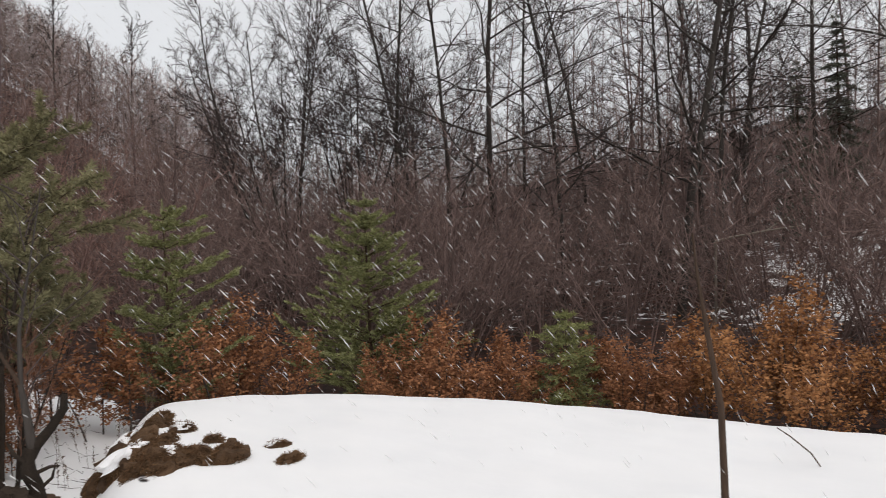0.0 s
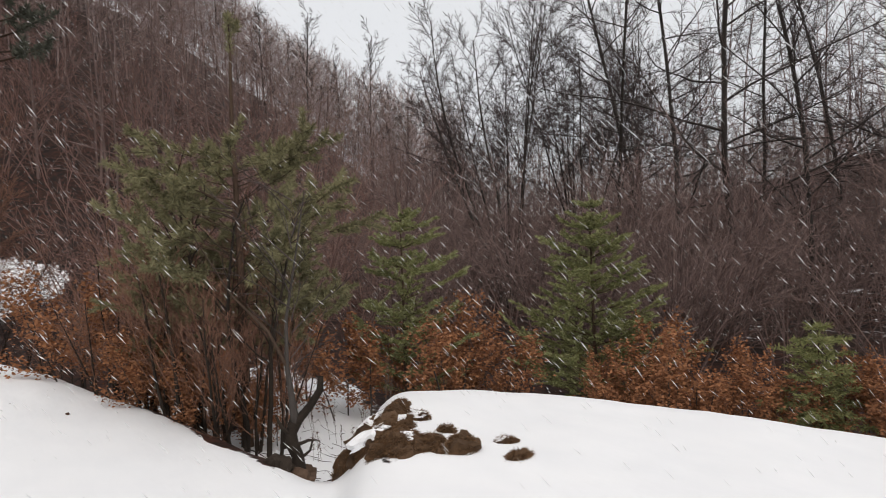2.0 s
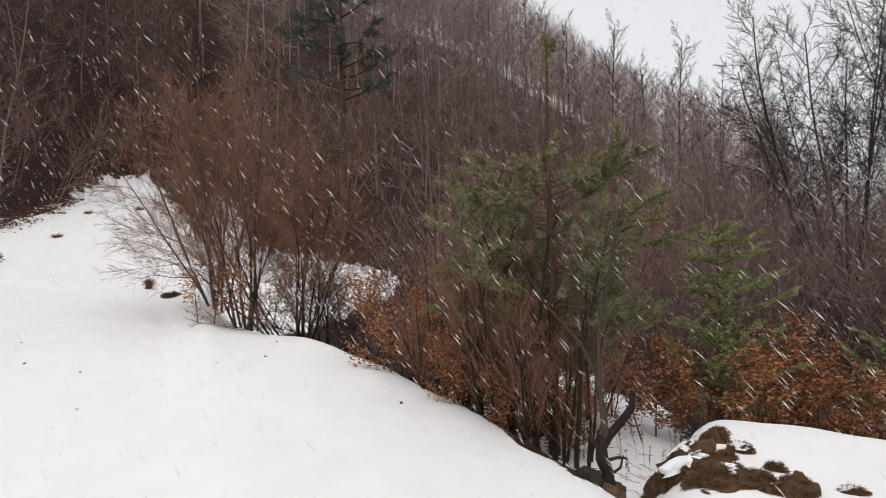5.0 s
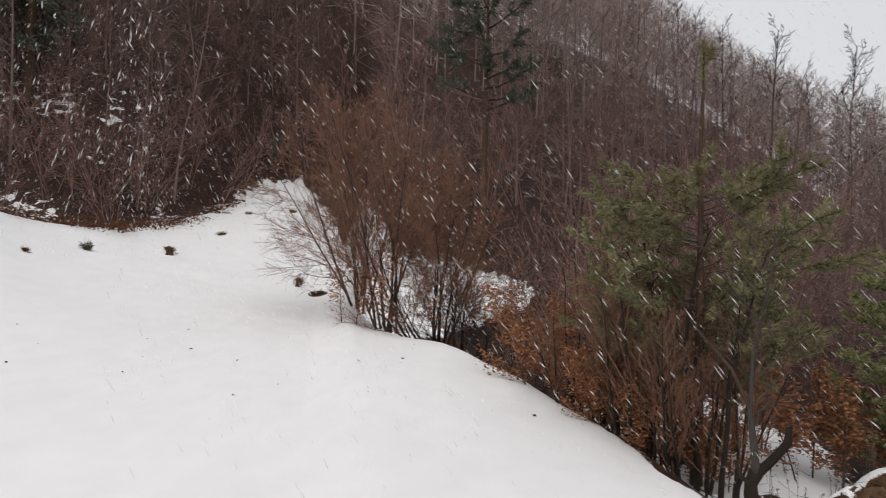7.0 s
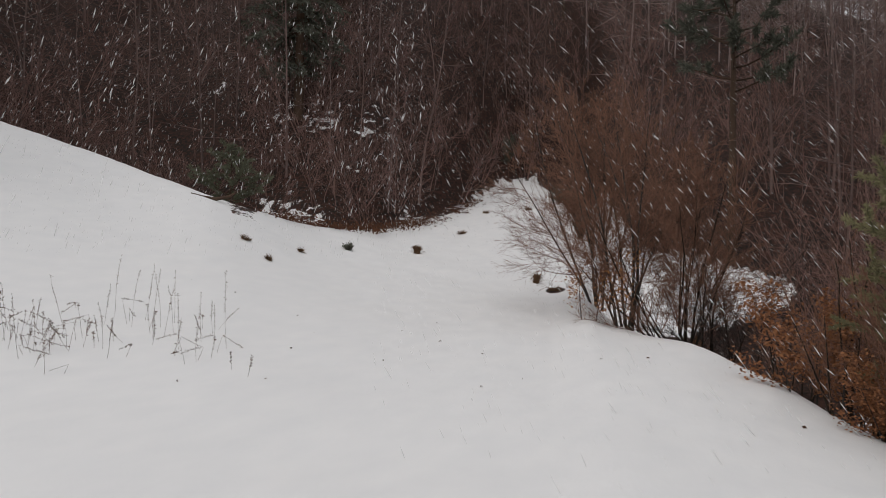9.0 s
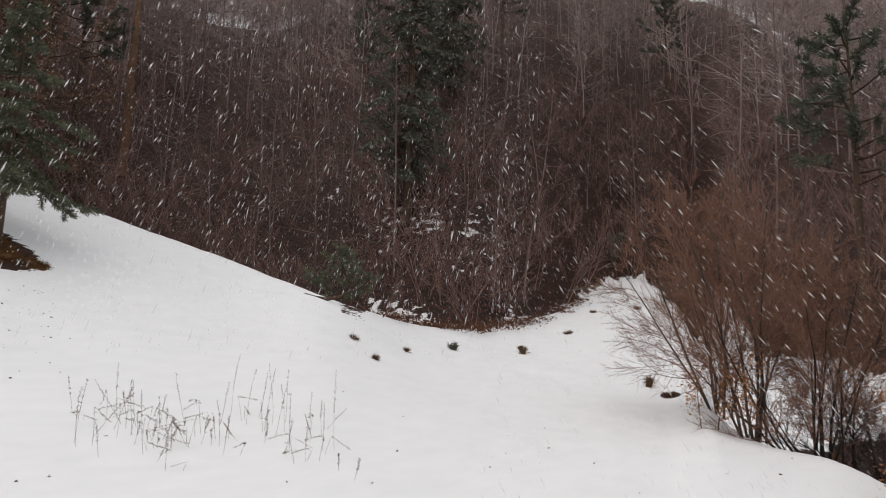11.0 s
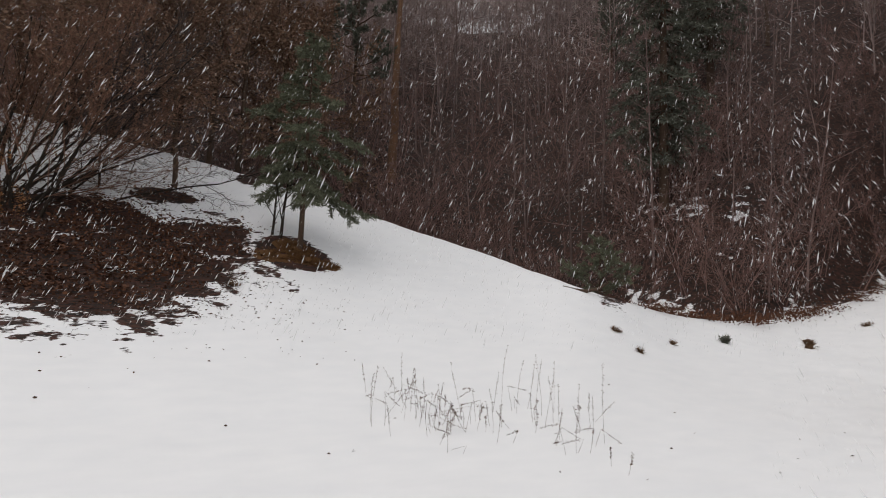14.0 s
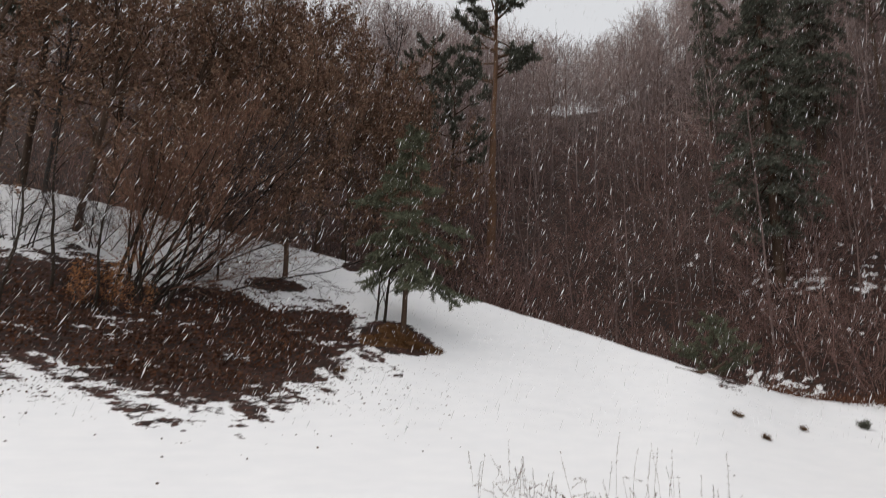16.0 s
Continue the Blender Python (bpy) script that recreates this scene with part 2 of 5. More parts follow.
def land(az, r):
    """Height of the ground at a heading and a distance from the walker."""
    az, r = np.asarray(az, float), np.asarray(r, float)
    P = [np.interp(az, FINE, q) for q in LAY]
    wob = 1 + 0.012 * np.sin(az * 0.21) + 0.008 * np.sin(az * 0.5 + 1)
    edge, rise, drop, foot, hill, top = P
    edge = edge * wob
    zc = EYE + edge * np.tan(np.radians(rise))
    power = np.clip(1 + (zc - 0.3) * 0.45, 1.0, 2.2)
    wide_e = np.interp(az, FINE, WIDE[0])
    wide_z = EYE + wide_e * np.tan(np.radians(np.interp(az, FINE, WIDE[1])))
    wide_p = np.clip(1 + (wide_z - 0.3) * 0.45, 1.0, 2.2)
    z = 0
    for k, w in ((0.955, 0.2), (0.98, 0.3), (1.0, 0.3), (1.03, 0.2)):
        q = r * k
        up = np.clip((q - 2.5) / (edge - 2.5), 0, 1)
        near = zc * up ** power
        far = wide_z * np.clip((q - 2.5) / (wide_e - 2.5), 0, 1.2) ** wide_p
        mix = np.clip((q / edge - 0.45) / 0.5, 0, 1)
        mix = mix * mix * (3 - 2 * mix)
        near = far * (1 - mix) + near * mix
        down = np.clip((q - edge) / np.maximum(1.6 + drop, 0.5), 0, 1)
        back = zc - drop * down * down * (3 - 2 * down)
        t = np.clip((q - edge - 2) / np.maximum(foot - edge - 2, 1), 0, 1)
        base = np.where(zc < 1, 0.2 * t * t, 0.6 * t * t)
        climb = top * (1 - np.exp(-np.maximum(q - foot, 0) * hill / top))
        z = z + w * np.where(q < edge, near, back + base + climb)
    x, y = r * np.sin(np.radians(az)), r * np.cos(np.radians(az))
    swell = np.clip((r - 3) / 6, 0, 1)
    z = z + 0.05 * swell * soft_noise(x, y, 7, 3) + 0.012 * soft_noise(x, y, 1.5, 4) + np.clip((r - edge - 6) / 20, 0, 1) * 0.5 * soft_noise(x, y, 17, 5)
    return z


def bump_at(az, r, a0, r0, wa, wr):
    """1 within an oval of headings and distances, falling to 0 at its rim."""
    d = np.sqrt(((az - a0) / wa) ** 2 + ((r - r0) / wr) ** 2)
    return np.clip(1.6 - 1.6 * d, -1, 1)


def bare(az, r):
    """How far the ground is bare of snow: 0 snow, 1 leaf litter."""
    edge, foot = np.interp(az, HEAD, EDGE), np.interp(az, HEAD, FOOT)
    x, y = r * np.sin(np.radians(az)), r * np.cos(np.radians(az))
    open_rim = np.clip((az + 44) / 3, 0, 1) * np.clip((-14 - az) / 3, 0, 1)
    wood = np.clip((r - edge - 0.5 + 2.5 * open_rim) / (2.5 + 1.5 * open_rim), 0, 1) * np.where(az < 19, 0.85, 0.7 + 0.15 * np.clip((r - 26) / 8, 0, 1))
    wood = wood + 0.12 * soft_noise(x, y, 9, 8) * (wood > 0)
    begin = np.interp(az, [-39, -37, -34, -31, -29.6, -28.5, -27.5, -25.5, -24.3, -23.4, -22.5, -21, -19, -16], [31.5, 31.5, 30.6, 28.6, 28.2, 30.4, 33, 34.2, 35, 36.2, 37.8, 39.8, 43, 46])
    begin = begin - 0.4 + 0.5 * soft_noise(az * 0.8, r * 0.15, 1.6, 33)
    jag = np.clip((r - begin + 0.5) / 3.2, 0, 1) * (0.78 + 0.1 * np.clip((r - 40) / 6, 0, 1)) + 0.32 * np.clip((50 - r) / 12, 0.3, 1) * soft_noise(az * 0.75, r * 2.4, 1.1, 31)
    wood = np.where((az > -39) & (az < -16), np.where(r > begin - 1.2, jag, 0), wood)
    upper = np.interp(az, [-15, -13, -11, -8, -3, 3.5, 5], [40, 38, 33, 28.7, 26.5, 25, 23.5])
    lower = np.interp(az, [-15, -9, -5, 2, 5], [17, 20, 22, 22.8, 23.5])
    open_bank = np.minimum((upper - r) / 1.2, (r - lower) / 1.6)
    wood = wood - 0.8 * np.clip(open_bank, 0, 1) * (az > -15) * (az < 5)
    wood = wood - 0.5 * np.clip(bump_at(az, r, 22.6, 9.5, 6.5, 4.0), 0, 1)
    wood = np.where((r > 47) & (np.abs(az) < 130), np.maximum(wood, 1.0), wood)
    rim = np.clip((az - 5) / 3, 0, 1) * np.clip((20.5 - az) / 1.5, 0, 1)
    past = r - edge
    wood = wood - 0.42 * rim * np.clip((past - 1.6) / 1.2, 0, 1) * np.clip((16 - r) / 2, 0, 1)
    wood = np.maximum(wood, rim * np.clip((past + 0.15) / 0.5, 0, 1) * np.clip((1.9 - past) / 0.7, 0, 1) * 0.68)
    low = np.interp(az, [-110, -100, -90, -83, -78, -75, -72, -70], [19.2, 18, 16.9, 15.3, 15.4, 16.5, 17.8, 20])
    high = np.interp(az, [-110, -100, -92, -86, -80, -76, -72.5, -70], [28, 26.5, 25, 24, 23.3, 22.6, 21.8, 20.2])
    band = np.minimum((high - r) / 1.3, (r - low) / 1.4)
    slope = 0.52 + 0.17 * np.clip(band, -2.2, 1)
    slope = np.where(band < -2, 0, slope)
    slope = np.where(az < -66, slope, 0)
    slope = np.maximum(slope, bump_at(az, r, -77, 24.2, 3.6, 0.9) * 0.95)
    slope = np.maximum(slope, bump_at(az, r, -102, 20, 16, 8) * 0.7)
    slope = np.maximum(slope, bump_at(az, r, -93, 22.4, 9, 4.6) * 0.84)
    streak = 0.24 * soft_noise(az * 0.2, (r + 0.33 * az) * 1.3, 2.4, 21) + 0.12 * soft_noise(az * 0.3, (r + 0.33 * az) * 1.3, 0.9, 22)
    slope = slope + streak * np.clip((slope - 0.15) / 0.2, 0, 1)
    slope = np.maximum(slope, bump_at(az, r, -66.6, 20.9, 4.6, 1.7) * 1.1)
    slope = np.maximum(slope, bump_at(az, r, -71.5, 21.9, 1.6, 0.7) * 0.9)
    slope = np.maximum(slope, bump_at(az, r, -70.5, 26.2, 1.6, 0.9))
    slope = np.maximum(slope, bump_at(az, r, -14.4, 20, 1.2, 0.8) * 0.95)
    slope = np.maximum(slope, bump_at(az, r, 28.4, 6.2, 3.2, 1.1) * 0.62)
    slope = np.maximum(slope, bump_at(az, r, -5.5, 15.3, 6.5, 1.5) * 0.72)
    wood = wood - 0.13 * np.clip(bump_at(az, r, -30.5, 37.9, 5, 1.8), 0, 1) - 0.16 * np.clip(bump_at(az, r, -36.5, 37.3, 5, 1.6), 0, 1) - 0.12 * np.clip(bump_at(az, r, -22, 42, 3, 1.6), 0, 1) - 0.25 * np.clip(bump_at(az, r, -43, 40.5, 3, 1.5), 0, 1) - 0.3 * np.clip(bump_at(az, r, 79, 22, 8, 6), 0, 1)
    return np.clip(np.maximum(wood, slope), 0, 1.1)


def mesh_of(name, verts, faces, material):
    """A mesh from an array of points and one array, or several, of three- or four-cornered faces."""
    me = bpy.data.meshes.new(name)
    verts = np.asarray(verts, np.float32)
    groups = [np.asarray(f, np.int32) for f in (faces if isinstance(faces, list) else [faces])]
    flat = np.concatenate([f.ravel() for f in groups])
    sizes = np.concatenate([np.full(len(f), f.shape[1]) for f in groups])
    me.vertices.add(len(verts))
    me.vertices.foreach_set("co", verts.ravel())
    me.loops.add(len(flat))
    me.loops.foreach_set("vertex_index", flat)
    me.polygons.add(len(sizes))
    me.polygons.foreach_set("loop_start", (np.cumsum(sizes) - sizes).astype(np.int32))
    me.materials.append(material)
    me.update(calc_edges=True)
    return me


def part(name, me, parent, label=""):
    ob = new(name, me)
    ob.parent = parent
    return tagged(ob, label)


def thing(name, place, label, category, group="", kind=""):
    ob = new(name)
    ob.matrix_basis = place
    return tagged(ob, label, category, group, kind)


def spot(az, r, dz=0.0):
    a = radians(az)
    return Vector((r * math.sin(a), r * math.cos(a), float(land(az, r)) + dz))


def stand(az, r, turn=0.0, size=1.0, dz=-0.03, lean=0.0):
    p = spot(az, r, dz)
    return pose(p.x, p.y, p.z, lean, 0, turn) @ Matrix.Scale(size, 4)


def lay(az, r, turn=0.0, dz=0.0):
    """The pose of a flat thing that lies along the slope."""
    p, e = spot(az, r), 0.25
    def high(x, y):
        a, q = polar(x, y)
        return float(land(a, q))
    n = Vector((-(high(p.x + e, p.y) - high(p.x - e, p.y)) / (2 * e), -(high(p.x, p.y + e) - high(p.x, p.y - e)) / (2 * e), 1)).normalized()
    return Matrix.Translation(p + n * dz) @ n.to_track_quat("Z", "Y").to_matrix().to_4x4() @ pose(0, 0, 0, 0, 0, turn)


def build_ground():
    azs = np.concatenate([np.arange(-180, -106, 3.0), np.arange(-106, -10, 0.35), np.arange(-10, 96, 0.5), np.arange(96, 180, 3.0)])
    rs = np.concatenate([[0.05], np.geomspace(0.6, 13, 120), np.arange(13.25, 52, 0.22), np.geomspace(52.3, 1500, 44)])
    A, Rr = np.meshgrid(azs, rs, indexing="ij")
    Z = land(A, Rr)
    V = np.stack([Rr * np.sin(np.radians(A)), Rr * np.cos(np.radians(A)), Z], -1).reshape(-1, 3)
    na, nr = len(azs), len(rs)
    i, j = np.meshgrid(np.arange(na), np.arange(nr - 1), indexing="ij")
    i2 = (i + 1) % na
    F = np.stack([i * nr + j, i * nr + j + 1, i2 * nr + j + 1, i2 * nr + j], -1).reshape(-1, 4)
    me = mesh_of("ground", V, F, GROUND)
    at = me.attributes.new("litter", "FLOAT", "POINT")
    at.data.foreach_set("value", bare(A, Rr).ravel().astype(np.float32))
    return tagged(new("ground", me), "snow-covered hillside with bare brown leaf litter under the woods", "ground", kind="structure")


build_ground()


# ---- growing things ----
def unit(v):
    return v / (np.linalg.norm(v) + 1e-9)


def tubes(segs, sides=3):
    """Tapered tubes, one for each row of two points and two radii."""
    s = np.asarray(segs, float)
    p0, p1, r0, r1 = s[:, 0:3], s[:, 3:6], s[:, 6], s[:, 7]
    d = p1 - p0
    d /= np.linalg.norm(d, axis=1)[:, None] + 1e-9
    ref = np.where(np.abs(d[:, 2:3]) > 0.9, [[1.0, 0, 0]], [[0, 0, 1.0]])
    a = np.cross(d, ref)
    a /= np.linalg.norm(a, axis=1)[:, None] + 1e-9
    b = np.cross(d, a)
    ang = np.arange(sides) * 2 * np.pi / sides
    ring = np.cos(ang)[None, :, None] * a[:, None] + np.sin(ang)[None, :, None] * b[:, None]
    V = np.concatenate([p0[:, None] + ring * r0[:, None, None], p1[:, None] + ring * r1[:, None, None]], 1).reshape(-1, 3)
    k = np.arange(sides)
    f = np.stack([k, (k + 1) % sides, (k + 1) % sides + sides, k + sides], -1)
    F = (np.arange(len(s)) * 2 * sides)[:, None, None] + f[None]
    return V, F.reshape(-1, 4)


def spikes(segs):
    """Three-sided twig ends that run out to a point."""
    V, F = tubes(segs, 3)
    V = V.reshape(-1, 6, 3)
    tip = V[:, 3:].mean(1, keepdims=True)
    V = np.concatenate([V[:, :3], tip], 1)
    f = np.array([[0, 1, 3], [1, 2, 3], [2, 0, 3]])
    return V.reshape(-1, 3), ((np.arange(len(V)) * 4)[:, None, None] + f[None]).reshape(-1, 3)


def branching(stout, ends):
    """Tubes for the stouter pieces and spikes for the twig ends, as one body."""
    V, F = tubes(stout, 3)
    W, E = spikes(ends)
    return np.concatenate([V, W]), [F, E + len(V)]


def chain(segs, sides=7):
    """One unbroken tapered tube through pieces that follow one another."""
    s = np.asarray(segs, float)
    P = np.concatenate([s[:, 0:3], s[-1:, 3:6]])
    r = np.concatenate([s[:, 6], s[-1:, 7]])
    d = np.gradient(P, axis=0)
    d /= np.linalg.norm(d, axis=1)[:, None] + 1e-9
    ref = np.array([1.0, 0.2, 0]) if abs(d[:, 2]).mean() > 0.7 else np.array([0, 0.1, 1.0])
    a = np.cross(d, ref)
    a /= np.linalg.norm(a, axis=1)[:, None] + 1e-9
    b = np.cross(d, a)
    ang = np.arange(sides) * 2 * np.pi / sides
    V = (P[:, None] + (np.cos(ang)[None, :, None] * a[:, None] + np.sin(ang)[None, :, None] * b[:, None]) * r[:, None, None]).reshape(-1, 3)
    k = np.arange(sides)
    f = np.stack([k, (k + 1) % sides, (k + 1) % sides + sides, k + sides], -1)
    F = (np.arange(len(s)) * sides)[:, None, None] + f[None]
    return V, F.reshape(-1, 4)


def grow(g, p, d, length, r, level, out, plan, least=0.004):
    """One branch and all that grows from it. plan, level by level: (pieces, children, angle, length ratio, wobble, lift)."""
    sprout(random.Random(int(g.randint(1 << 30))), tuple(map(float, p)), tuple(map(float, d)), length, r, level, out, plan, least)


def sprout(dice, p, d, length, r, level, out, plan, least):
    pieces, children, angle, ratio, wobble, lift = plan[level][:6]
    step, start = length / pieces, 0.12
    if level == 0:
        start = plan[0][6] if len(plan[0]) > 6 else 0.25
    taper = 1 - (0.25 if level < len(plan) - 1 else 0.5)
    gauss, uniform, rows, nodes = dice.gauss, dice.uniform, out[level], []
    for i in range(pieces):
        dx, dy, dz = d[0] + gauss(0, wobble), d[1] + gauss(0, wobble), d[2] + gauss(0, wobble) + lift
        n = math.sqrt(dx * dx + dy * dy + dz * dz)
        d = (dx / n, dy / n, dz / n)
        q = (p[0] + d[0] * step, p[1] + d[1] * step, p[2] + d[2] * step)
        rows.append((*p, *q, r * (1 - i / pieces * taper), r * (1 - (i + 1) / pieces * taper)))
        nodes.append((p, d))
        p = q
    if level + 1 >= len(plan):
        return
    for c in range(children):
        f = start + (1 - start) * (c + uniform(0.1, 0.9)) / children
        i = min(int(f * pieces), pieces - 1)
        a, e = nodes[i]
        k = (f * pieces - i) * step
        ux, uy, uz = gauss(0, 1), gauss(0, 1), gauss(0, 1)
        sx, sy, sz = e[1] * uz - e[2] * uy, e[2] * ux - e[0] * uz, e[0] * uy - e[1] * ux
        n = math.sqrt(sx * sx + sy * sy + sz * sz) + 1e-9
        t = radians(angle * uniform(0.7, 1.3)) * (1.1 - 0.4 * f)
        cs, sn = math.cos(t), math.sin(t) / n
        sprout(dice, (a[0] + e[0] * k, a[1] + e[1] * k, a[2] + e[2] * k), (e[0] * cs + sx * sn, e[1] * cs + sy * sn, e[2] * cs + sz * sn),
               length * ratio * (1.15 - 0.75 * f) * uniform(0.7, 1.25), max(r * 0.38 * (1.1 - 0.6 * f), least), level + 1, out, plan, least)


def leaves(points, g, size, flat=0.35, spread=0.05):
    """Folded leaf shapes, one at each point."""
    P = np.asarray(points) + g.normal(0, spread, (len(points), 3))
    n = len(P)
    u = g.normal(0, 1, (n, 3)) * [1, 1, flat]
    u /= np.linalg.norm(u, axis=1)[:, None]
    w = np.cross(u, g.normal(0, 1, (n, 3)))
    w /= np.linalg.norm(w, axis=1)[:, None]
    h = np.cross(u, w)
    s = (size * g.uniform(0.6, 1.3, n))[:, None]
    V = np.stack([P, P + u * s * 0.5 + w * s * 0.32 + h * s * 0.12, P + u * s, P + u * s * 0.5 - w * s * 0.32 + h * s * 0.12], 1).reshape(-1, 3)
    F = np.arange(n * 4).reshape(-1, 4)
    return V, F


def needles(points, dirs, g, length, width, fan=0.7):
    """Thin needle tufts that stand off a twig, forwards and outwards."""
    P, D = np.asarray(points), np.asarray(dirs)
    n = len(P)
    u = D + g.normal(0, fan, (n, 3))
    u /= np.linalg.norm(u, axis=1)[:, None]
    w = np.cross(u, g.normal(0, 1, (n, 3)))
    w /= np.linalg.norm(w, axis=1)[:, None]
    s = (length * g.uniform(0.6, 1.3, n))[:, None]
    V = np.stack([P, P + u * s * 0.45 + w * width * 0.5, P + u * s, P + u * s * 0.45 - w * width * 0.5], 1).reshape(-1, 3)
    return V, np.arange(n * 4).reshape(-1, 4)


def along(segs, g, count, bias=0.0):
    """Random points on given twigs, and the twigs' directions there."""
    s = np.asarray(segs, float)
    ln = np.linalg.norm(s[:, 3:6] - s[:, 0:3], axis=1)
    i = g.choice(len(s), count, p=ln / ln.sum())
    f = g.uniform(0, 1, (count, 1))
    d = s[i, 3:6] - s[i, 0:3]
    return s[i, 0:3] + d * f, d / (np.linalg.norm(d, axis=1)[:, None] + 1e-9)


def tree_parts(seed, height, radius, plan, stems=1, fan=0.0, base=0.0, least=0.004):
    """Branch pieces of a bare tree, or of a shrub of several stems, level by level."""
    g = np.random.RandomState(seed)
    out = [[] for _ in plan]
    for s in range(stems):
        a = g.uniform(0, 6.28)
        t = fan * g.uniform(0.35, 1.0) if stems > 1 else fan * 0.2
        p = np.array([math.cos(a) * base * g.uniform(0, 1), math.sin(a) * base * g.uniform(0, 1), 0.0])
        d = np.array([math.cos(a) * math.sin(t), math.sin(a) * math.sin(t), math.cos(t)])
        k = g.uniform(0.75, 1.05) if stems > 1 else 1
        grow(g, p, d, height * k, radius * (g.uniform(0.6, 1.0) if stems > 1 else 1), 0, out, plan, least)
    return out, g


TALL = [(16, 30, 70, 0.25, 0.035, 0.02, 0.18), (8, 13, 44, 0.36, 0.11, 0.05), (4, 8, 42, 0.48, 0.14, 0.03), (1, 0, 0, 0, 0.15, 0.02)]
FORKED = [(12, 17, 66, 0.42, 0.06, 0.03, 0.2), (10, 15, 44, 0.34, 0.12, 0.05), (4, 9, 42, 0.48, 0.14, 0.03), (1, 0, 0, 0, 0.15, 0.02)]
LEAFY = [(11, 15, 52, 0.48, 0.08, 0.045, 0.2), (9, 12, 46, 0.45, 0.18, 0.02), (4, 10, 46, 0.5, 0.2, 0.01), (1, 0, 0, 0, 0.18, 0.02)]
SPREADING = [(10, 15, 50, 0.34, 0.035, 0.025, 0.36), (7, 12, 44, 0.42, 0.1, 0.025), (3, 10, 42, 0.46, 0.12, 0.01), (1, 0, 0, 0, 0.14, 0.01)]
SHRUB = [(6, 9, 30, 0.55, 0.06, 0.02, 0.12), (5, 6, 32, 0.5, 0.1, 0.05), (3, 6, 32, 0.55, 0.12, 0.05), (1, 0, 0, 0, 0.12, 0.05)]
SLIM = [(7, 12, 46, 0.42, 0.05, 0.03, 0.12), (4, 5, 38, 0.5, 0.1, 0.05), (1, 0, 0, 0, 0.12, 0.05)]


def bare_tree(name, seed, height, radius, plan, place, label, bark, twig, stems=1, fan=0.0, base=0.0, group="bare trees", category="tree", leaf=None, least=0.004):
    """Trunk or stems, each limb by itself, the fine twigs and, where it keeps them, the leaves."""
    g = np.random.RandomState(seed)
    tree = thing(name, place, label, category, group)
    fine, ends, sprigs = [], [], []
    for s in range(stems):
        out = [[] for _ in plan]
        a = (s + g.uniform(0, 0.8)) * 2.4
        t = fan * ((s * 0.618) % 1.0) if stems > 1 else fan * 0.2
        p = np.array([math.cos(a) * base * g.uniform(0, 1), math.sin(a) * base * g.uniform(0, 1), 0.0])
        d = np.array([math.cos(a) * math.sin(t), math.sin(a) * math.sin(t), math.cos(t)])
        k = g.uniform(0.75, 1.05) * (1 - 0.3 * t / max(fan, 0.1) * (fan > 0.6)) if stems > 1 else 1
        grow(g, p, d, height * k, radius * (g.uniform(0.6, 1.0) if stems > 1 else 1), 0, out, plan, least)
        V, F = chain(out[0], 8)
        stem = part("trunk" if stems == 1 else "stem", mesh_of("trunk", V, F, bark), tree)
        n = plan[1][0]
        if stems == 1:
            for i in range(0, len(out[1]), n):
                V, F = chain(out[1][i:i + n], 5)
                part("limb", mesh_of("limb", V, F, bark), tree)
        else:
            fine += out[1]
        fine += sum(out[2:-1], [])
        ends += out[-1]
        sprigs += sum(out[1:], [])
    V, F = branching(fine, ends) if fine else spikes(ends)
    tagged(part("twig_mass", mesh_of("twig_mass", V, F, twig), tree), kind="stuff")
    if leaf:
        mat, count, size = leaf
        pts, _ = along(sprigs, g, count)
        V, F = leaves(pts, g, size)
        tagged(part("foliage", mesh_of("foliage", V, F, mat), tree, "withered leaves"), kind="stuff")
    return tree


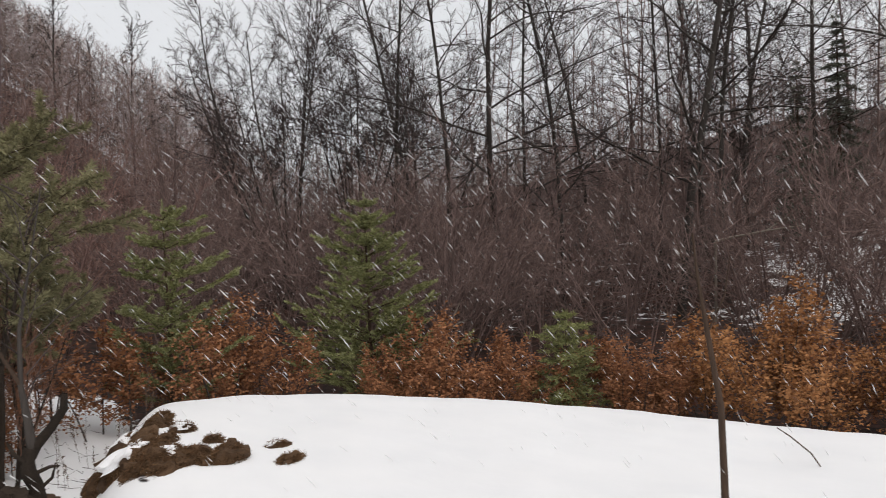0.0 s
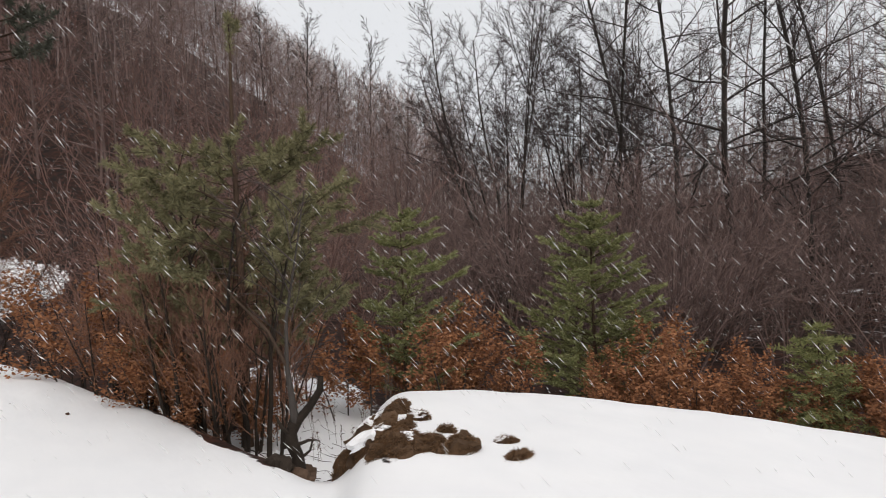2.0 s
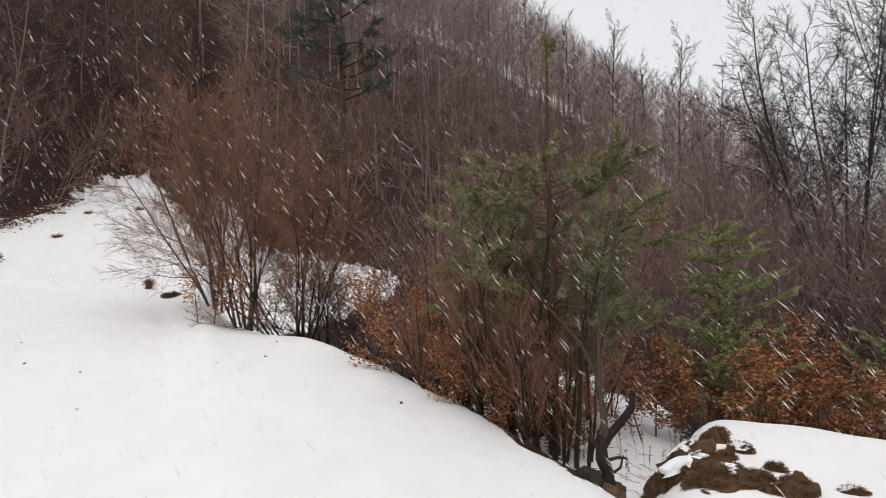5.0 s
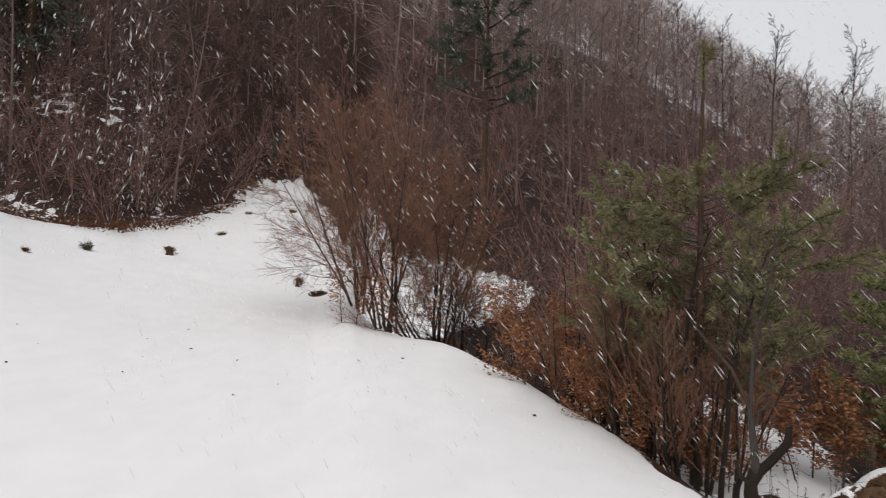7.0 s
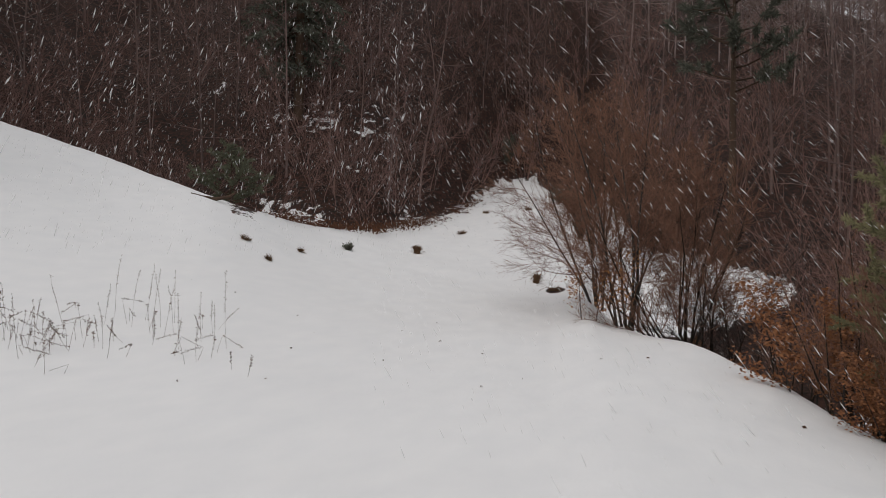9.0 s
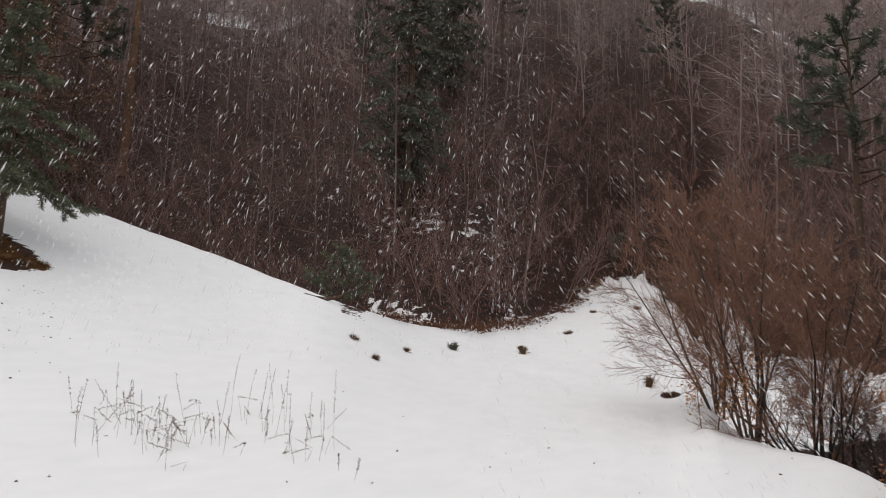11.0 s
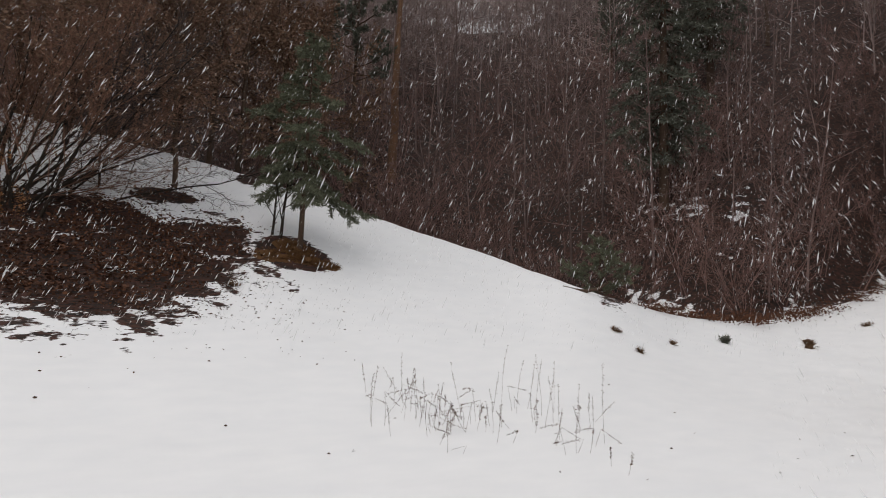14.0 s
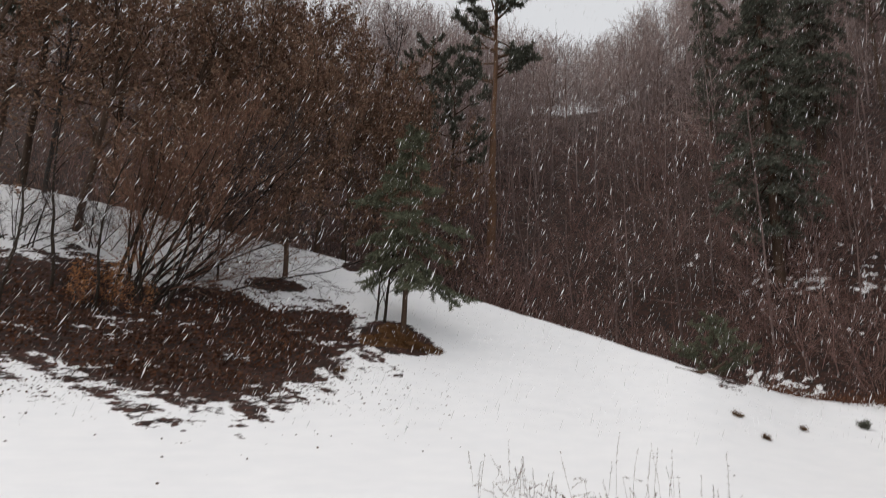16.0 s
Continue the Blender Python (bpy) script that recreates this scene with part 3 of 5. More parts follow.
def spruce(name, seed, height, width, place, label, needle, first=0.08, whorls=16, arms=6, tufts=26000, length=0.07, thin=0.012, droop=0.12, group="conifers", radius=None, gappy=0.0, split=False, tips=0, lift=0.32, full=0.75):
    """A conifer: straight trunk, whorls of drooping arms with side twigs, and needles on them all."""
    g = np.random.RandomState(seed)
    trunk, arm_segs, twig_segs = [], [], []
    radius = radius or height * 0.013
    for i in range(10):
        f0, f1 = i / 10, (i + 1) / 10
        trunk.append((0, 0, height * f0, 0, 0, height * f1, radius * (1 - 0.9 * f0), radius * (1 - 0.9 * f1)))
    for k in range(whorls):
        f = first + (0.97 - first) * (k + g.uniform(-0.3, 0.3)) / (whorls - 1)
        f = min(max(f, first), 0.985)
        reach = width * (1 - f) ** full * (1.0 if f > first + 0.1 else 0.8) + 0.08
        reach *= g.uniform(0.66, 1.18)
        for a in range(arms):
            if g.uniform() < gappy:
                continue
            an = (a + g.uniform(-0.35, 0.35)) * 6.283 / arms + k * 0.7
            ln = reach * g.uniform(0.65, 1.15)
            p = np.array([0, 0, height * f])
            d = unit(np.array([math.cos(an), math.sin(an), lift - droop * 3 * (1 - f)]))
            n = 5
            for i in range(n):
                d = unit(d + np.array([0, 0, 0.1 if i > 2 else -droop]) + g.normal(0, 0.04, 3))
                q = p + d * ln / n
                w = max(radius * 0.28 * (1 - i / n), 0.004)
                arm_segs.append((*p, *q, w, w * 0.8))
                if i > 0:
                    for sgn in (-1, 1):
                        sd = unit(np.array([-d[1] * sgn, d[0] * sgn, 0]) * 0.8 + d * 0.8 + g.normal(0, 0.12, 3) + np.array([0, 0, -0.05]))
                        tl = ln * 0.42 * (1 - i / n * 0.6) * g.uniform(0.6, 1.1)
                        m = p + (q - p) * g.uniform(0, 1)
                        twig_segs.append((*m, *(m + sd * tl), 0.005, 0.002))
                p = q
    tree = thing(name, place, label, "tree", group)
    V, F = chain(trunk, 8)
    part("trunk", mesh_of("trunk", V, F, BARK_BROWN), tree)
    if split:
        for i in range(0, len(arm_segs), 5):
            V, F = chain(arm_segs[i:i + 5], 4)
            part("branch", mesh_of("branch", V, F, BARK_BROWN), tree)
    else:
        V, F = tubes(arm_segs, 3)
        tagged(part("branchwork", mesh_of("branchwork", V, F, BARK_BROWN), tree), kind="stuff")
    outer = [s for i, s in enumerate(arm_segs)] + twig_segs * 2
    pts, dirs = along(outer, g, tufts)
    V, F = needles(pts, dirs, g, length, thin)
    tagged(part("foliage", mesh_of("foliage", V, F, needle), tree), kind="stuff")
    if tips:
        last = [arm_segs[i] for i in range(4, len(arm_segs), 5)] + [(*(np.array(q[:3]) * 0.45 + np.array(q[3:6]) * 0.55), *q[3:]) for q in twig_segs] + [(0, 0, height * 0.94, 0, 0, height * 1.03, 0, 0)]
        pts, dirs = along(last, g, tips)
        V, F = needles(pts, dirs, g, length * 0.8, thin, 0.5)
        tagged(part("new_growth", mesh_of("new_growth", V, F, NEEDLE_TIP), tree, "pale green new growth"), kind="stuff")
    return tree


def pine(name, seed, height, width, place, label, needle, crown=0.3, tufts=260, per_tuft=70, length=0.1, thin=0.009, group="pines", radius=None, limbs=26, bark=None, leader=False, slim=0.3):
    """A pine: limbs that turn up at their ends, each with round tufts of long needles."""
    g = np.random.RandomState(seed)
    radius = radius or height * 0.014
    trunk, arms, ends = [], [], []
    bend = g.normal(0, 0.012, (12, 2)) * height * 0.4
    pts = [np.array([bend[i, 0] * (i > 0) * 0.3, bend[i, 1] * (i > 0) * 0.3, height * i / 11]) for i in range(12)]
    for i in range(11):
        trunk.append((*pts[i], *pts[i + 1], radius * (1 - 0.85 * i / 11), radius * (1 - 0.85 * (i + 1) / 11)))
    for k in range(limbs):
        f = crown + (0.98 - crown) * (k + g.uniform(0, 1)) / limbs
        if leader and f > 0.66 and (f < 0.93 or k % 3):
            continue
        i = min(int(f * 11), 10)
        p = pts[i] + (pts[i + 1] - pts[i]) * (f * 11 - i)
        an = g.uniform(0, 6.283)
        ln = width * ((1 - f) ** 0.6 + 0.12) * g.uniform(0.55, 1.15) * (0.7 if f < crown + 0.12 else 1) * (0.4 if leader and f > 0.9 else 1)
        d = unit(np.array([math.cos(an), math.sin(an), g.uniform(0.05, 0.4) + (1.2 if leader and f > 0.9 else 0)]))
        for s in range(4):
            d = unit(d + np.array([0, 0, 0.08]) + g.normal(0, 0.1, 3))
            q = p + d * ln / 4
            w = max(radius * slim * (1 - s / 4.5), 0.006)
            arms.append((*p, *q, w, w * 0.75))
            if s > 0:
                for _ in range(2):
                    sd = unit(d + g.normal(0, 0.55, 3) + np.array([0, 0, 0.15]))
                    e = q + sd * ln * 0.22
                    arms.append((*q, *e, 0.006, 0.003))
                    ends.append((*q, *e, 0, 0))
            p = q
        ends.append((*(p - d * ln * 0.15), *p, 0, 0))
    ends.append((*pts[10], *pts[11], 0, 0))
    tree = thing(name, place, label, "tree", group)
    V, F = chain(trunk, 8)
    part("trunk", mesh_of("trunk", V, F, bark or BARK_BROWN), tree)
    V, F = tubes(arms, 3)
    tagged(part("branchwork", mesh_of("branchwork", V, F, bark or BARK_BROWN), tree), kind="stuff")
    P, D = along(ends, g, tufts * per_tuft)
    V, F = needles(P, D, g, length, thin, 0.8)
    tagged(part("foliage", mesh_of("foliage", V, F, needle), tree), kind="stuff")
    return tree


def repeat(tree, rows):
    """Copies of a tree at (heading, distance, turn, size)."""
    for az, r, turn, size in rows:
        copy_thing(tree, stand(az, r, turn, size))


# ---- tall bare trees on the flat beyond the mound ----
GREY_TREE = "tall leafless grey-barked tree at the wood's edge"
a = bare_tree("bare_tree", 11, 14, 0.12, FORKED, stand(55.37, 22, 40), GREY_TREE, BARK_GREY, TWIG_NEAR, least=0.0085)
repeat(a, [(69.64, 21, 130, 1.1), (88.9, 22, 10, 1.0), (48.78, 27, 310, 0.95), (74.6, 30, 190, 0.9)])
b = bare_tree("bare_tree", 12, 15, 0.09, TALL, stand(60.56, 21, 0), GREY_TREE, BARK_GREY, TWIG_NEAR, least=0.0085)
repeat(b, [(51.28, 24, 70, 1.0), (72.93, 23, 160, 1.05), (93.9, 24, 20, 1.0), (57.56, 30, 110, 1.0), (70.74, 33, 20, 1.1), (85.41, 31, 60, 1.1)])
c = bare_tree("bare_tree", 13, 15, 0.085, TALL, stand(46.68, 25, 15), GREY_TREE, BARK_GREY, TWIG_NEAR, least=0.0085)
repeat(c, [(71.53, 26, 80, 1.05), (79.52, 27, 140, 1.1), (62.45, 28, 210, 0.95), (68.24, 24, 330, 0.9), (74.73, 26, 100, 1.0)])
d = bare_tree("bare_tree", 14, 10.8, 0.075, SPREADING, stand(37.9, 23.5, 0), "leafless grey tree with a round spreading crown of fine twigs", BARK_GREY, TWIG_NEAR, stems=8, fan=0.5, base=0.25, least=0.0075)
repeat(d, [(43.6, 27, 120, 0.9), (48.4, 33, 230, 1.0), (34.2, 33, 200, 0.6)])
SLENDER = [(12, 26, 48, 0.26, 0.02, 0.03, 0.15), (5, 8, 42, 0.5, 0.12, 0.05), (3, 6, 40, 0.5, 0.14, 0.03), (1, 0, 0, 0, 0.14, 0.03)]


def skyline_size(az, r, up, height):
    """The size at which a tree's top stands at an angle above the eye."""
    return (EYE + r * math.tan(radians(up)) - float(land(az, r))) / height


e = bare_tree("bare_tree", 15, 9, 0.07, SLENDER, stand(21.45, 44, 0, skyline_size(22, 44, 18, 9)), "slender leafless tree on the wooded slope", BARK_GREY, TWIG_NEAR, least=0.012)
repeat(e, [(az, r, 70 * k, skyline_size(az, r, up, 9)) for k, (az, r, up) in enumerate([(26.52, 42, 16.8), (29.84, 46, 13.5), (18.17, 46, 19), (23.99, 50, 15.2), (14.37, 50, 21.5), (19.89, 52, 16.6), (32.56, 44, 12), (16.08, 54, 20), (28.27, 54, 13)])])

# ---- the bushy multi-stemmed trees ----
BUSHY = [(6, 11, 34, 0.6, 0.06, 0.02, 0.1), (5, 8, 36, 0.52, 0.1, 0.04), (3, 8, 36, 0.55, 0.12, 0.04), (1, 0, 0, 0, 0.12, 0.04)]
DOMED = [(7, 14, 50, 0.46, 0.07, 0.03, 0.2), (5, 10, 42, 0.52, 0.14, 0.05), (3, 9, 40, 0.55, 0.14, 0.04), (1, 0, 0, 0, 0.12, 0.04)]
red_bush = bare_tree("bare_bush", 21, 5.1, 0.038, DOMED, stand(-8.6, 14.9, 0), "wide leafless red-brown bush of many stems at the snow's edge", BARK_GREY, TWIG_RED, stems=9, fan=0.55, base=0.3, category="bush", group="bushes", least=0.004)
repeat(red_bush, [(-10.9, 17.6, 130, 0.95)])
ARCHED = [(8, 12, 40, 0.42, 0.07, 0.0, 0.2), (5, 8, 40, 0.5, 0.12, -0.01), (3, 6, 38, 0.5, 0.14, 0.0), (1, 0, 0, 0, 0.12, 0.0)]
bare_tree("bare_bush", 29, 4.3, 0.03, DOMED, stand(-4.6, 15.1, 40), "leafless red-brown bush with low arching stems at the snow's edge", BARK_DARK, TWIG_RED, stems=13, fan=0.9, base=0.35, category="bush", group="bushes", least=0.004)
low_bush = bare_tree("bare_bush", 30, 3.4, 0.03, ARCHED, stand(-2.6, 15.4, 0, lean=0), "low leafless bush of arching dark stems over leaf litter", BARK_DARK, TWIG_NEAR, stems=9, fan=0.95, base=0.7, category="bush", group="bushes", least=0.004)
repeat(low_bush, [(0.4, 16.0, 100, 0.8), (-95.5, 25.5, 20, 0.9), (-90.6, 26, 250, 0.8)])
bare_tree("bare_bush", 26, 7.2, 0.06, ARCHED, stand(-86.3, 23.2, 0, lean=-42), "leafless bush whose dark stems arch low over the snow slope", BARK_DARK, TWIG_NEAR, stems=8, fan=0.55, base=0.8, category="bush", group="bushes", least=0.006)
bare_tree("bare_bush", 22, 7.0, 0.07, BUSHY, stand(-86.8, 22.4, 0, lean=-16), "large leafless bush with many leaning stems over leaf litter", BARK_DARK, TWIG_RED, stems=11, fan=0.75, base=0.9, category="bush", group="bushes", leaf=(LEAF_BROWN, 5000, 0.09), least=0.006)
lb = bare_tree("leafy_beech", 23, 9, 0.1, LEAFY, stand(-76.2, 25, 0), "beech that keeps its withered brown leaves", BARK_BROWN, TWIG_RED, fan=0.1, group="leafy beeches", leaf=(LEAF_BROWN, 8500, 0.1), least=0.007)
repeat(lb, [(-71.5, 30, 70, 1.3), (-81, 29, 140, 1.45), (-92, 27, 210, 1.4), (-65.5, 34, 280, 1.25), (-98.5, 25, 20, 1.35), (-87, 33, 330, 1.7), (-76.5, 35, 100, 1.6), (-68.2, 31.5, 160, 1.3), (-73.8, 31, 240, 1.45), (-84, 27.5, 20, 1.25), (-96, 31, 75, 1.6), (-90, 30, 300, 1.5), (-78.5, 32, 190, 1.5)])
repeat(b, [(-79, 34, 50, 1.1), (-94.5, 30, 90, 1.1), (-69, 37, 10, 1.1), (-84, 36, 170, 1.15)])
stems = bare_tree("alder_clump", 24, 2.3, 0.03, SHRUB, stand(11.5, 9.0, 0), "clump of dark bare stems at the gully's rim", BARK_DARK, TWIG_RED, stems=6, fan=0.35, base=0.4, category="bush", group="alder clumps")
repeat(stems, [(7.8, 10.0, 80, 0.8), (14.2, 8.4, 160, 0.9), (17.2, 8.0, 240, 0.75), (3.5, 12.5, 300, 0.7), (20.26, 11, 30, 0.6)])

ALDER = [(9, 12, 50, 0.3, 0.09, 0.05, 0.4), (5, 7, 42, 0.5, 0.16, 0.04), (2, 0, 0, 0, 0.16, 0.02)]
al = bare_tree("young_alder", 27, 3.5, 0.04, ALDER, stand(11.6, 10.1), "young dark-barked alder with a crooked stem above the gully", BARK_DARK, TWIG_RED, group="young alders")
ar = bare_tree("young_alder", 28, 2.9, 0.032, ALDER, stand(9.5, 10.4), "young dark-barked alder with a crooked stem above the gully", BARK_DARK, TWIG_RED, stems=2, fan=0.22, base=0.1, group="young alders")
repeat(al, [(6.3, 11.2, 40, 0.75), (8.4, 10.6, 100, 0.9), (13.1, 9.3, 170, 0.85), (14.9, 8.9, 230, 1.0), (16.6, 8.2, 300, 0.85), (18.3, 8.0, 20, 0.8), (15.7, 10.6, 80, 1.0), (12.3, 11.6, 140, 1.0)])
repeat(al, [(-93, 22.5, 0, 1.5), (-90, 21.5, 60, 1.3), (-88, 24, 120, 1.6), (-84.5, 23.4, 200, 1.4), (-96, 21.5, 250, 1.4), (-81.5, 24.2, 300, 1.1)])
repeat(ar, [(7.3, 11.0, 90, 0.9), (12.4, 9.8, 200, 0.85), (14.1, 9.2, 320, 0.8), (17.4, 8.4, 150, 0.8), (19.17, 8.3, 250, 0.75), (10.5, 11.8, 10, 1.0)])

# ---- conifers ----
spruce("young_spruce", 31, 3.45, 1.75, stand(44.9, 11.6), "young green spruce behind the snow mound", NEEDLE_SPRUCE, first=0.04, split=True, whorls=16, arms=8, tufts=96000, length=0.05, thin=0.012, droop=-0.03, lift=0.3, gappy=0.16, tips=34000, full=0.66)
spruce("young_spruce", 32, 3.15, 1.5, stand(29.4, 10.7, 50), "young pale green fir above the beech saplings", NEEDLE_SPRUCE, whorls=12, arms=6, gappy=0.22, split=True, droop=-0.03, lift=0.28, tufts=46000, length=0.052, thin=0.011, tips=30000, full=0.62)
spruce("young_spruce", 33, 1.7, 0.85, stand(61.1, 10.6, 20), "small dark green spruce among withered saplings", NEEDLE_SPRUCE, whorls=10, tufts=14000, first=0.02, full=0.6, lift=0.5)
young = pine("young_pine", 34, 5.35, 1.75, stand(16.6, 8.8), "young pine with a long bare leader shoot", NEEDLE_PINE, crown=0.22, limbs=120, leader=True, tufts=1000, thin=0.012, length=0.085, slim=0.13, radius=0.072)
repeat(young, [(13.0, 9.8, 200, 0.7), (19.2, 10.6, 90, 0.62)])
dark = spruce("dark_spruce", 35, 22, 3.7, stand(-36, 37), "tall dark spruce in the wood", NEEDLE_DARK, first=0.14, whorls=24, arms=7, tufts=19000, length=0.34, thin=0.07, droop=0.2, gappy=0.25)
copy_thing(dark, stand(-40.2, 50, 200) @ Matrix.Diagonal((0.5, 0.5, 1.0, 1)))
repeat(dark, [(-32.3, 45, 60, 0.9), (78.2, 25, 130, 0.29), (80.8, 27, 40, 0.33), (11.0, 62, 40, skyline_size(11.0, 62, 22.5, 22))])
spruce("young_fir", 36, 7.2, 3.3, stand(-66.2, 21.4), "young fir with a bare lower trunk on the snow slope", NEEDLE_FIR, first=0.27, whorls=12, tufts=34000, length=0.16, thin=0.024, gappy=0.36, droop=0.19, lift=0.36)
tall = pine("tall_pine", 37, 17, 5.2, stand(-0.9, 25.5, 0, 0.7), "tall pine with a bare trunk and dark crown", NEEDLE_DARK, crown=0.5, limbs=26, tufts=230, length=0.34, thin=0.055, per_tuft=46)
repeat(tall, [(-28, 52, 80, 1.0), (-37, 50, 200, 1.05), (-14, 60, 150, 1.0), (-98, 30, 10, 1.0), (-62.4, 38, 60, 1.12), (-64.6, 41, 250, 1.2)])
pine("tall_pine", 38, 20, 4.6, stand(-58.8, 40, 0, 1.05), "tall pine with an orange-brown trunk", NEEDLE_DARK, bark=BARK_PINE, crown=0.55, limbs=36, length=0.34, thin=0.06, per_tuft=46)


# ---- withered beech saplings ----
def sapling(seed, height, place, stems=6, count=5000, mat=LEAF_RUST, size=0.055, fan=0.75, label="beech sapling with withered rust-brown leaves"):
    return bare_tree("beech_sapling", seed, height, 0.017, SLIM, place, label, BARK_GREY, TWIG_RED, stems=stems, fan=fan, base=0.5, group="beech saplings", category="sapling", leaf=(mat, count, size))


s1 = sapling(41, 2.0, stand(32.97, 10.6))
s2 = sapling(42, 1.6, stand(50.46, 10.3))
s3 = sapling(43, 2.2, stand(77.21, 9.8), 6, 5200, LEAF_OCHRE, label="beech sapling with withered ochre leaves")
s4 = sapling(44, 1.6, stand(25.36, 9.9), 3, 3600, fan=0.3)
repeat(s1, [(36.49, 10.9, 60, 0.85), (30.02, 11, 120, 0.7), (66.13, 10.4, 200, 0.75), (83.46, 10.6, 250, 0.95)])
repeat(s2, [(46.76, 10.2, 50, 0.7), (52.77, 10.2, 90, 0.95), (56.28, 10.6, 170, 0.8), (67.84, 10.3, 230, 0.85), (62.6, 10.8, 300, 0.8), (16.6, 10.2, 130, 0.7), (11, 10.2, 180, 0.7)])
repeat(s3, [(79.42, 10.4, 90, 0.8), (71.87, 10.8, 200, 0.8), (86.48, 10.4, 10, 0.9)])
repeat(s4, [(5.4, 10.8, 10, 1.1), (8.5, 9.8, 200, 0.7), (10.4, 9.3, 20, 0.7), (13.2, 8.7, 120, 0.65), (17.4, 8.5, 250, 0.6), (15.6, 9.0, 310, 0.6)])
s5 = sapling(45, 1.5, stand(-10.9, 14.4), 3, 700, LEAF_OCHRE, fan=0.3, label="thin beech sapling with a few pale ochre leaves")
repeat(s5, [(-89.4, 21.6, 40, 1.2), (-91.2, 21.3, 170, 1.1), (-87.6, 21.2, 260, 0.9), (-3.4, 15.2, 90, 0.6)])


# ---- the woods: thicket and far trees ----
def woods(templates, rows):
    """Many plants, joined into one body. rows: heading, distance, turn, size, template."""
    VV, FF, EE, at = [], [], [], 0
    for az, r, turn, size, k in rows:
        V, F = templates[int(k)]
        p = spot(az, r, -0.08)
        c, s = math.cos(turn) * size, math.sin(turn) * size
        VV.append(np.stack([V[:, 0] * c - V[:, 1] * s + p.x, V[:, 0] * s + V[:, 1] * c + p.y, V[:, 2] * size + p.z], -1).astype(np.float32))
        FF.append(F[0] + at)
        EE.append(F[1] + at)
        at += len(V)
    return np.concatenate(VV), [np.concatenate(FF), np.concatenate(EE)]


def plant_mesh(seed, height, radius, plan, stems=1, fan=0.0, base=0.0, least=0.006):
    out, g = tree_parts(seed, height, radius, plan, stems, fan, base, least)
    return branching(sum(out[:-1], []), out[-1])


THIN_SHRUB = [(3, 7, 40, 0.5, 0.1, 0.03, 0.12), (1, 7, 42, 0.5, 0.14, 0.02), (1, 0, 0, 0, 0.16, 0.02)]
MID_TREE = [(7, 20, 62, 0.3, 0.045, 0.03, 0.18), (2, 8, 44, 0.5, 0.14, 0.02), (1, 0, 0, 0, 0.14, 0.02)]
FAR_TREE = [(6, 21, 60, 0.3, 0.05, 0.03, 0.15), (1, 6, 44, 0.55, 0.12, 0.03), (1, 0, 0, 0, 0.14, 0.03)]
g = np.random.RandomState(5)
rows = []
while len(rows) < 580:
    az = g.uniform(-106, 100)
    edge, foot = np.interp(az, HEAD, EDGE), np.interp(az, HEAD, FOOT)
    near = foot - 1.5 if az < -12 else max(edge + 4, foot - 8)
    r = near + 26 * g.uniform(0, 1) ** 1.5
    if (-14 < az < 5.5 and r < float(np.interp(az, [-14, -11, -8, -3, 3.5, 5.5], [41, 35, 31, 28.5, 27, 25]))):
        continue
    if -40 < az < -15 and r < foot - 0.6:
        continue
    rows.append((az, r, g.uniform(0, 6.28), g.uniform(0.6, 1.25), g.randint(5)))
for k in range(80):
    az, r = g.uniform(22, 62), g.uniform(24, 46)
    rows.append((az, r, g.uniform(0, 6.28), g.uniform(0.8, 1.0 + 0.6 * g.uniform(0, 1) ** 2), g.randint(5)))
for k in range(190):
    az = g.uniform(-41, -15)
    r = np.interp(az, HEAD, FOOT) + 1.0 + 14 * g.uniform(0, 1)
    rows.append((az, r, g.uniform(0, 6.28), g.uniform(0.3, 0.62), g.randint(5)))
SHRUBS = [plant_mesh(50 + k, 4.4, 0.024, THIN_SHRUB, stems=5, fan=0.62, base=0.5, least=0.008) for k in range(5)]
V, F = woods(SHRUBS, [q for q in rows if q[0] < 27])
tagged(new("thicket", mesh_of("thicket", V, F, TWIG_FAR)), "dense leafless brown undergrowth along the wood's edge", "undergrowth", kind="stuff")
V, F = woods(SHRUBS, [q for q in rows if q[0] >= 27])
tagged(new("thicket", mesh_of("thicket", V, F, TWIG_DARK)), "dense leafless grey undergrowth along the wood's edge", "undergrowth", kind="stuff")
SKY_AT = [-110, -60, -55, -50, -46, -40, 0, 8, 14, 20, 25, 30, 34, 46, 47, 100]
SKY_UP = [40, 35, 32, 31, 33, 38, 32, 25, 21.5, 17, 14.5, 12.5, 11.5, 12, 22, 26]


def below_sky(az, r, size, height):
    """The size at which a tree keeps below the wood's skyline."""
    top = EYE + r * math.tan(radians(float(np.interp(az, SKY_AT, SKY_UP))))
    return min(size, (top - float(land(az, r))) / height)


rows = []
while len(rows) < 330:
    az = g.uniform(-108, 100)
    r = np.interp(az, HEAD, FOOT) + 1 + 26 * g.uniform(0, 1) ** 1.1
    if -13 < az < 6:
        r += 6
    size = below_sky(az, r, g.uniform(0.6, 1.2), 12)
    if size > 0.35 and (az < 34 or g.uniform() < 0.55):
        rows.append((az, r, g.uniform(0, 6.28), size, g.randint(4)))
for k in range(80):
    az, r = g.uniform(57, 98), g.uniform(28, 72)
    size = below_sky(az, r, g.uniform(0.45, 0.8), 12)
    rows.append((az, r, g.uniform(0, 6.28), size, g.randint(4)))
V, F = woods([plant_mesh(60 + k, 11, 0.06, MID_TREE) for k in range(4)], rows)
tagged(new("near_wood", mesh_of("near_wood", V, F, TWIG_DARK)), "slender leafless broadleaf trees at the foot of the hill", "wood", kind="stuff")
rows = []
